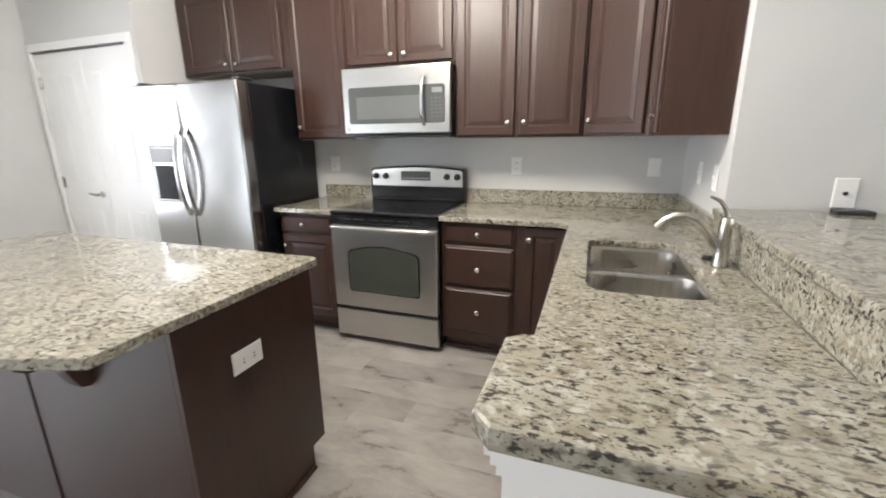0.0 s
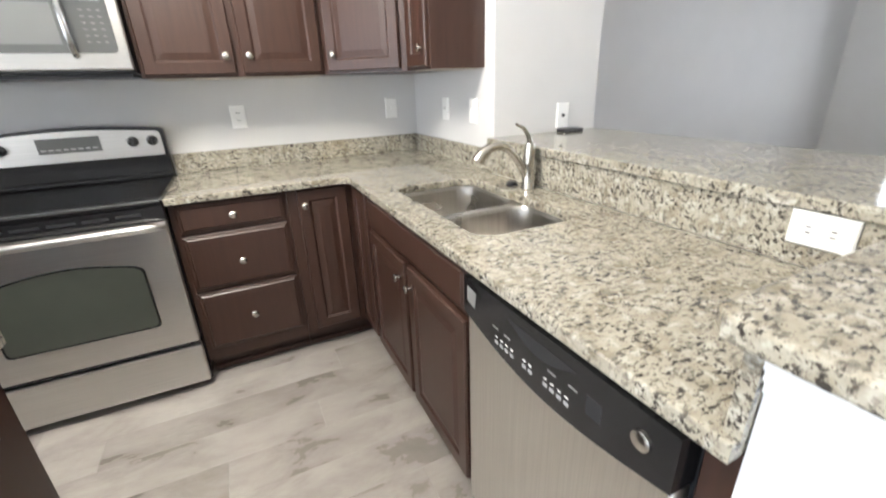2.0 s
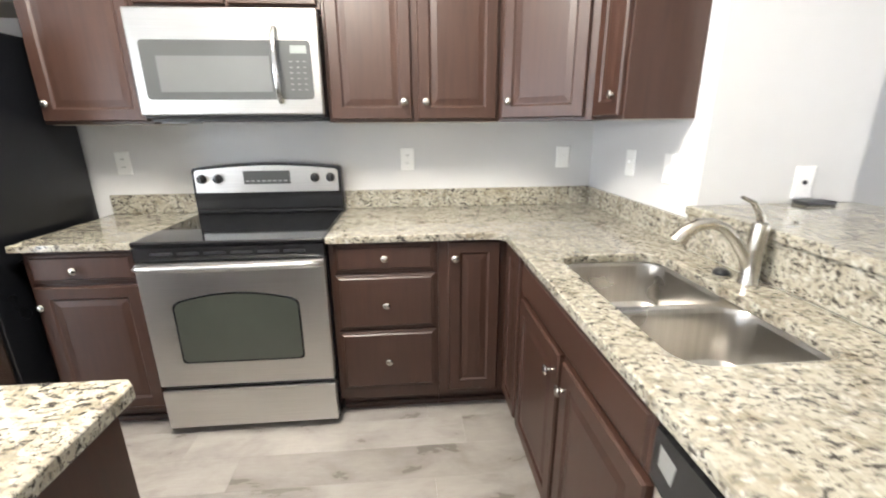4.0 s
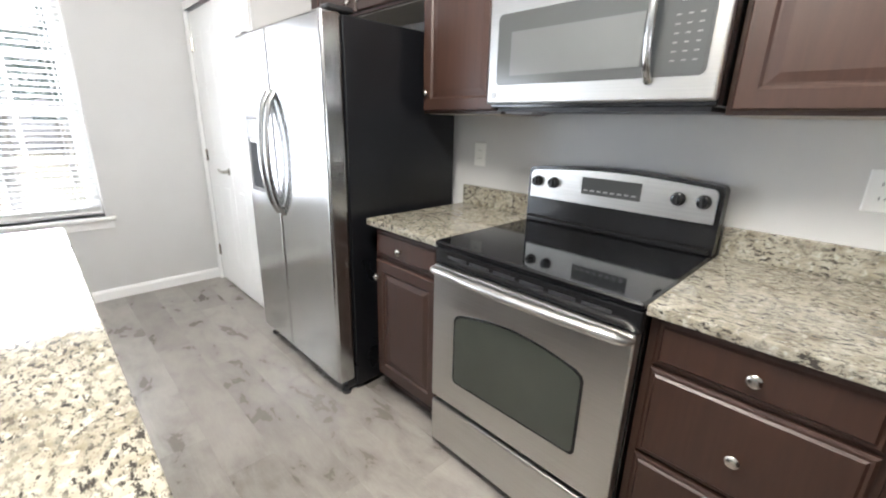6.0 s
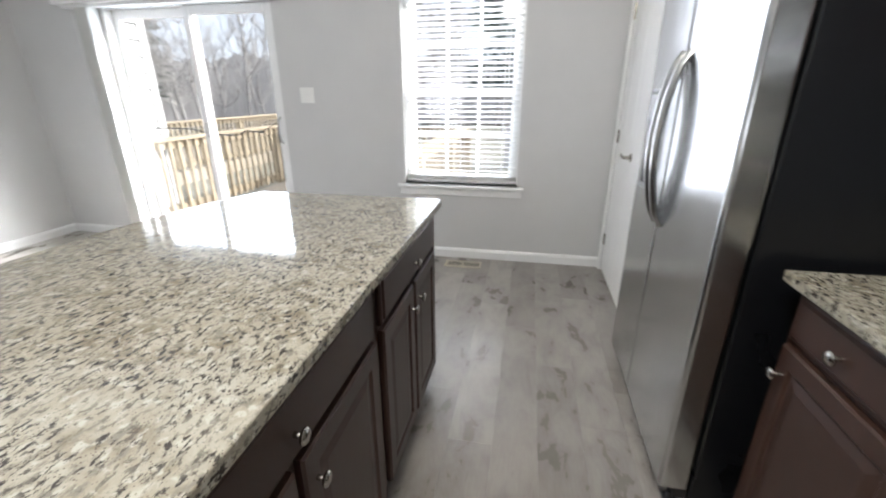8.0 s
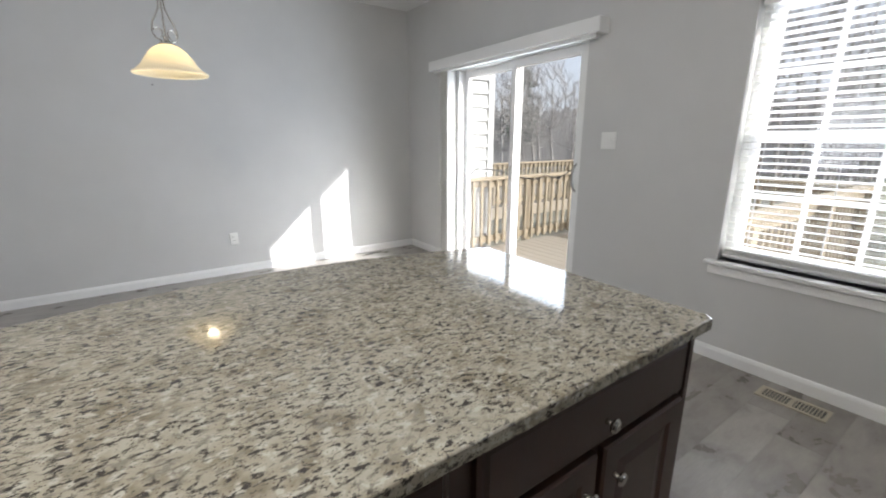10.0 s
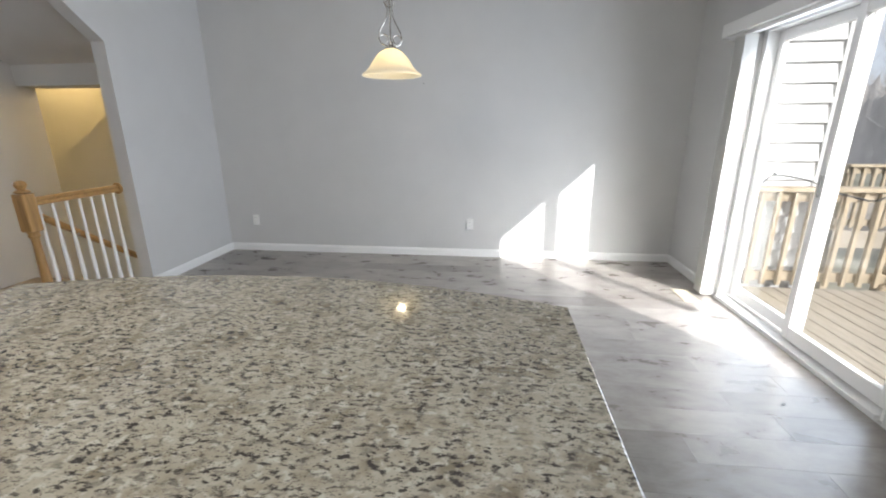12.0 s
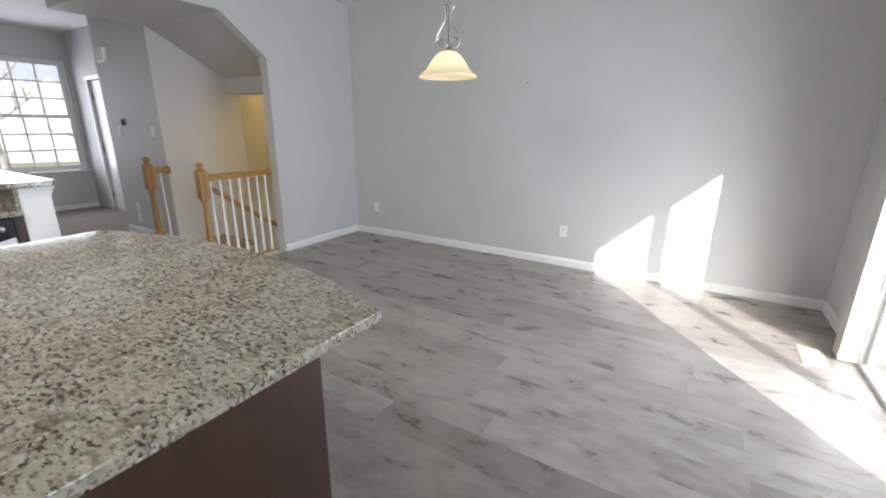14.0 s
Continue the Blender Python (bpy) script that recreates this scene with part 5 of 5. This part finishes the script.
def bare_tree(seed, h):
    rnd = random.Random(seed)
    ob = thing("bare_tree", "leafless winter tree with thin grey branches", "tree", (0, 0, GZ), 0, "bare trees")
    tr, lm = bmesh.new(), bmesh.new()
    pts, p = [], Vector((0, 0, 0))
    for i in range(7):
        pts.append(p.copy())
        p = p + Vector((rnd.uniform(-0.2, 0.2), rnd.uniform(-0.2, 0.2), h / 6.5))
    tube(tr, pts, [0.16 * h / 10 * (1 - 0.13 * i) for i in range(7)], 7)

    def limb(a, d, length, r, level):
        q = [a]
        for i in range(4):
            d = (d + Vector((rnd.uniform(-0.3, 0.3), rnd.uniform(-0.3, 0.3), rnd.uniform(-0.05, 0.25)))).normalized()
            q.append(q[-1] + d * length / 4)
        tube(lm, q, [r, r * 0.8, r * 0.6, r * 0.42, r * 0.25], 4)
        if level:
            for i in range(5 if level > 1 else 4):
                s = q[rnd.randint(1, 4)]
                e = (d + Vector((rnd.uniform(-1, 1), rnd.uniform(-1, 1), rnd.uniform(-0.2, 0.8)))).normalized()
                limb(s, e, length * 0.55, r * 0.5, level - 1)

    for i in range(11):
        k = rnd.randint(2, 6)
        a = rnd.uniform(0, 6.28)
        limb(pts[k], Vector((math.cos(a), math.sin(a), rnd.uniform(0.3, 1.1))).normalized(), h * rnd.uniform(0.22, 0.36), 0.05 * h / 10, 2)
    part("trunk", tr, BARK, ob)
    part("crown", lm, BARK, ob)
    return ob


rnd = random.Random(11)
kinds = [bare_tree(5, 11.0), bare_tree(8, 13.0), bare_tree(9, 9.5)]
spots = [(-29, -22), (-33, -17), (-34, -9), (-27, -28), (-36, -20), (-34, -3), (-30, 4), (-39, -13), (-33, -27), (-30, 0), (-36, -8), (-27, -30), (20, -6), (24, -1), (22, -11), (28, -4), (30, -9), (26, 4)]
spots += [(-rnd.uniform(36, 58), rnd.uniform(-58, 16)) for i in range(60)]
for i, (x, y) in enumerate(spots):
    m = pose(x, y, GZ, 0, 0, rnd.uniform(0, 360))
    if i < 3:
        kinds[i].matrix_basis = m
    else:
        copy_thing(kinds[i % 3], m)


def pine_tree(seed, h):
    """A pine of tapered trunk and drooping sprays of needles, with gaps between its tiers."""
    rnd = random.Random(seed)
    ob = thing("pine_tree", "tall dark green pine tree", "tree", (0, 0, GZ), 0, "pine trees")
    part("trunk", tube(bmesh.new(), [(0, 0, 0), (0.2, 0.1, h * 0.45), (0.1, 0, h)], [0.28, 0.2, 0.04], 8), BARK, ob)
    bm = bmesh.new()
    for tier in range(26):
        z = h * (0.26 + 0.74 * tier / 26)
        reach = 3.0 * (1 - (tier / 26) ** 1.3) + 0.25
        for k in range(7):
            a, length = rnd.uniform(0, 6.28), reach * rnd.uniform(0.55, 1.1)
            way = Vector((math.cos(a), math.sin(a), rnd.uniform(-0.15, 0.25)))
            for q in range(9):
                c = Vector((0.12, 0.05, z)) + way * length * (0.25 + 0.75 * q / 8)
                for f in range(2):
                    u = (way + Vector((rnd.uniform(-1, 1), rnd.uniform(-1, 1), rnd.uniform(-0.4, 0.7)))).normalized() * 0.5
                    v = Vector((rnd.uniform(-1, 1), rnd.uniform(-1, 1), rnd.uniform(-1, 1))).normalized() * 0.12
                    bm.faces.new([bm.verts.new(c), bm.verts.new(c + u * 0.5 + v), bm.verts.new(c + u), bm.verts.new(c + u * 0.5 - v)])
    part("crown", bm, NEEDLE, ob)
    return ob


pine = pine_tree(4, 15.0)
pine.matrix_basis = pose(-43, -43.6, GZ)
copy_thing(pine, pose(-24, -2.4, GZ, 0, 0, 70))
copy_thing(pine, pose(-27, 1.6, GZ, 0, 0, 200))

# far woods on both sides, their colour paled to stand for haze
m_, n_, l_, b_ = material("far_woods_hazed", 1.0)
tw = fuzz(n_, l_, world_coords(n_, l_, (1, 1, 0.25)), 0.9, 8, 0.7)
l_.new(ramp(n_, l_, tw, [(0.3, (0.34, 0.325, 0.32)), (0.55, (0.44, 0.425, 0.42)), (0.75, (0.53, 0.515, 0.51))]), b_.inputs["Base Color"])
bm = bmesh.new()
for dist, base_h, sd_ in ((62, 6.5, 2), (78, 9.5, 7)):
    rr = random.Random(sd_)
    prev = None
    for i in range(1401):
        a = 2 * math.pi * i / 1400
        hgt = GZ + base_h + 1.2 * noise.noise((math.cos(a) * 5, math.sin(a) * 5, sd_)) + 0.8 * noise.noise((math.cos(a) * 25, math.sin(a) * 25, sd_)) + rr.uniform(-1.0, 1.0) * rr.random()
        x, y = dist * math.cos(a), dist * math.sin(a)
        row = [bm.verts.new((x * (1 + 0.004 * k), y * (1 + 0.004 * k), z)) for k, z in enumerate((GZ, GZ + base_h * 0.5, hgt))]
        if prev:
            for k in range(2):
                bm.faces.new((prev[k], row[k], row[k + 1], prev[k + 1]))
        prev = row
tagged(obj("far_woods_hazed", bm, m_), "brown winter woods in the distance, paled to stand for haze", "woods", kind="stuff")


# ---- floor planks, last ----
floor_ob = bpy.data.objects["floor"]


def planks(x0, x1, y0, y1, seed):
    """Vinyl planks laid along x in broken courses."""
    rnd = random.Random(seed)
    pw, pl, gap = 0.181, 1.22, 0.0004
    shared = {}
    y = y0
    while y < y1 - 0.005:
        h = min(pw, y1 - y)
        x = x0 - rnd.uniform(0.1, pl - 0.1)
        while x < x1 - 0.005:
            a, b = max(x, x0), min(x + pl, x1)
            if b - a > 0.01:
                key = (round(b - a, 3), round(h, 3))
                if key not in shared:
                    me = bpy.data.meshes.new("plank")
                    bm = B(gap / 2, b - a - gap / 2, gap / 2, h - gap / 2, -0.010, 0.0)
                    top = [v for v in bm.verts if v.co.z > -0.001]
                    es = [e for e in bm.edges if all(v in top for v in e.verts)]
                    bmesh.ops.bevel(bm, geom=es, offset=0.0004, segments=1, affect="EDGES")
                    bm.to_mesh(me)
                    bm.free()
                    me.materials.append(FLOOR)
                    shared[key] = me
                p = new("plank", shared[key])
                p.location = (a, y, 0)
                p.parent = floor_ob
            x += pl
        y += pw


planks(WX, STX, SY, -0.0, 3)
planks(STX, 2.45, -3.92, 0.0, 4)
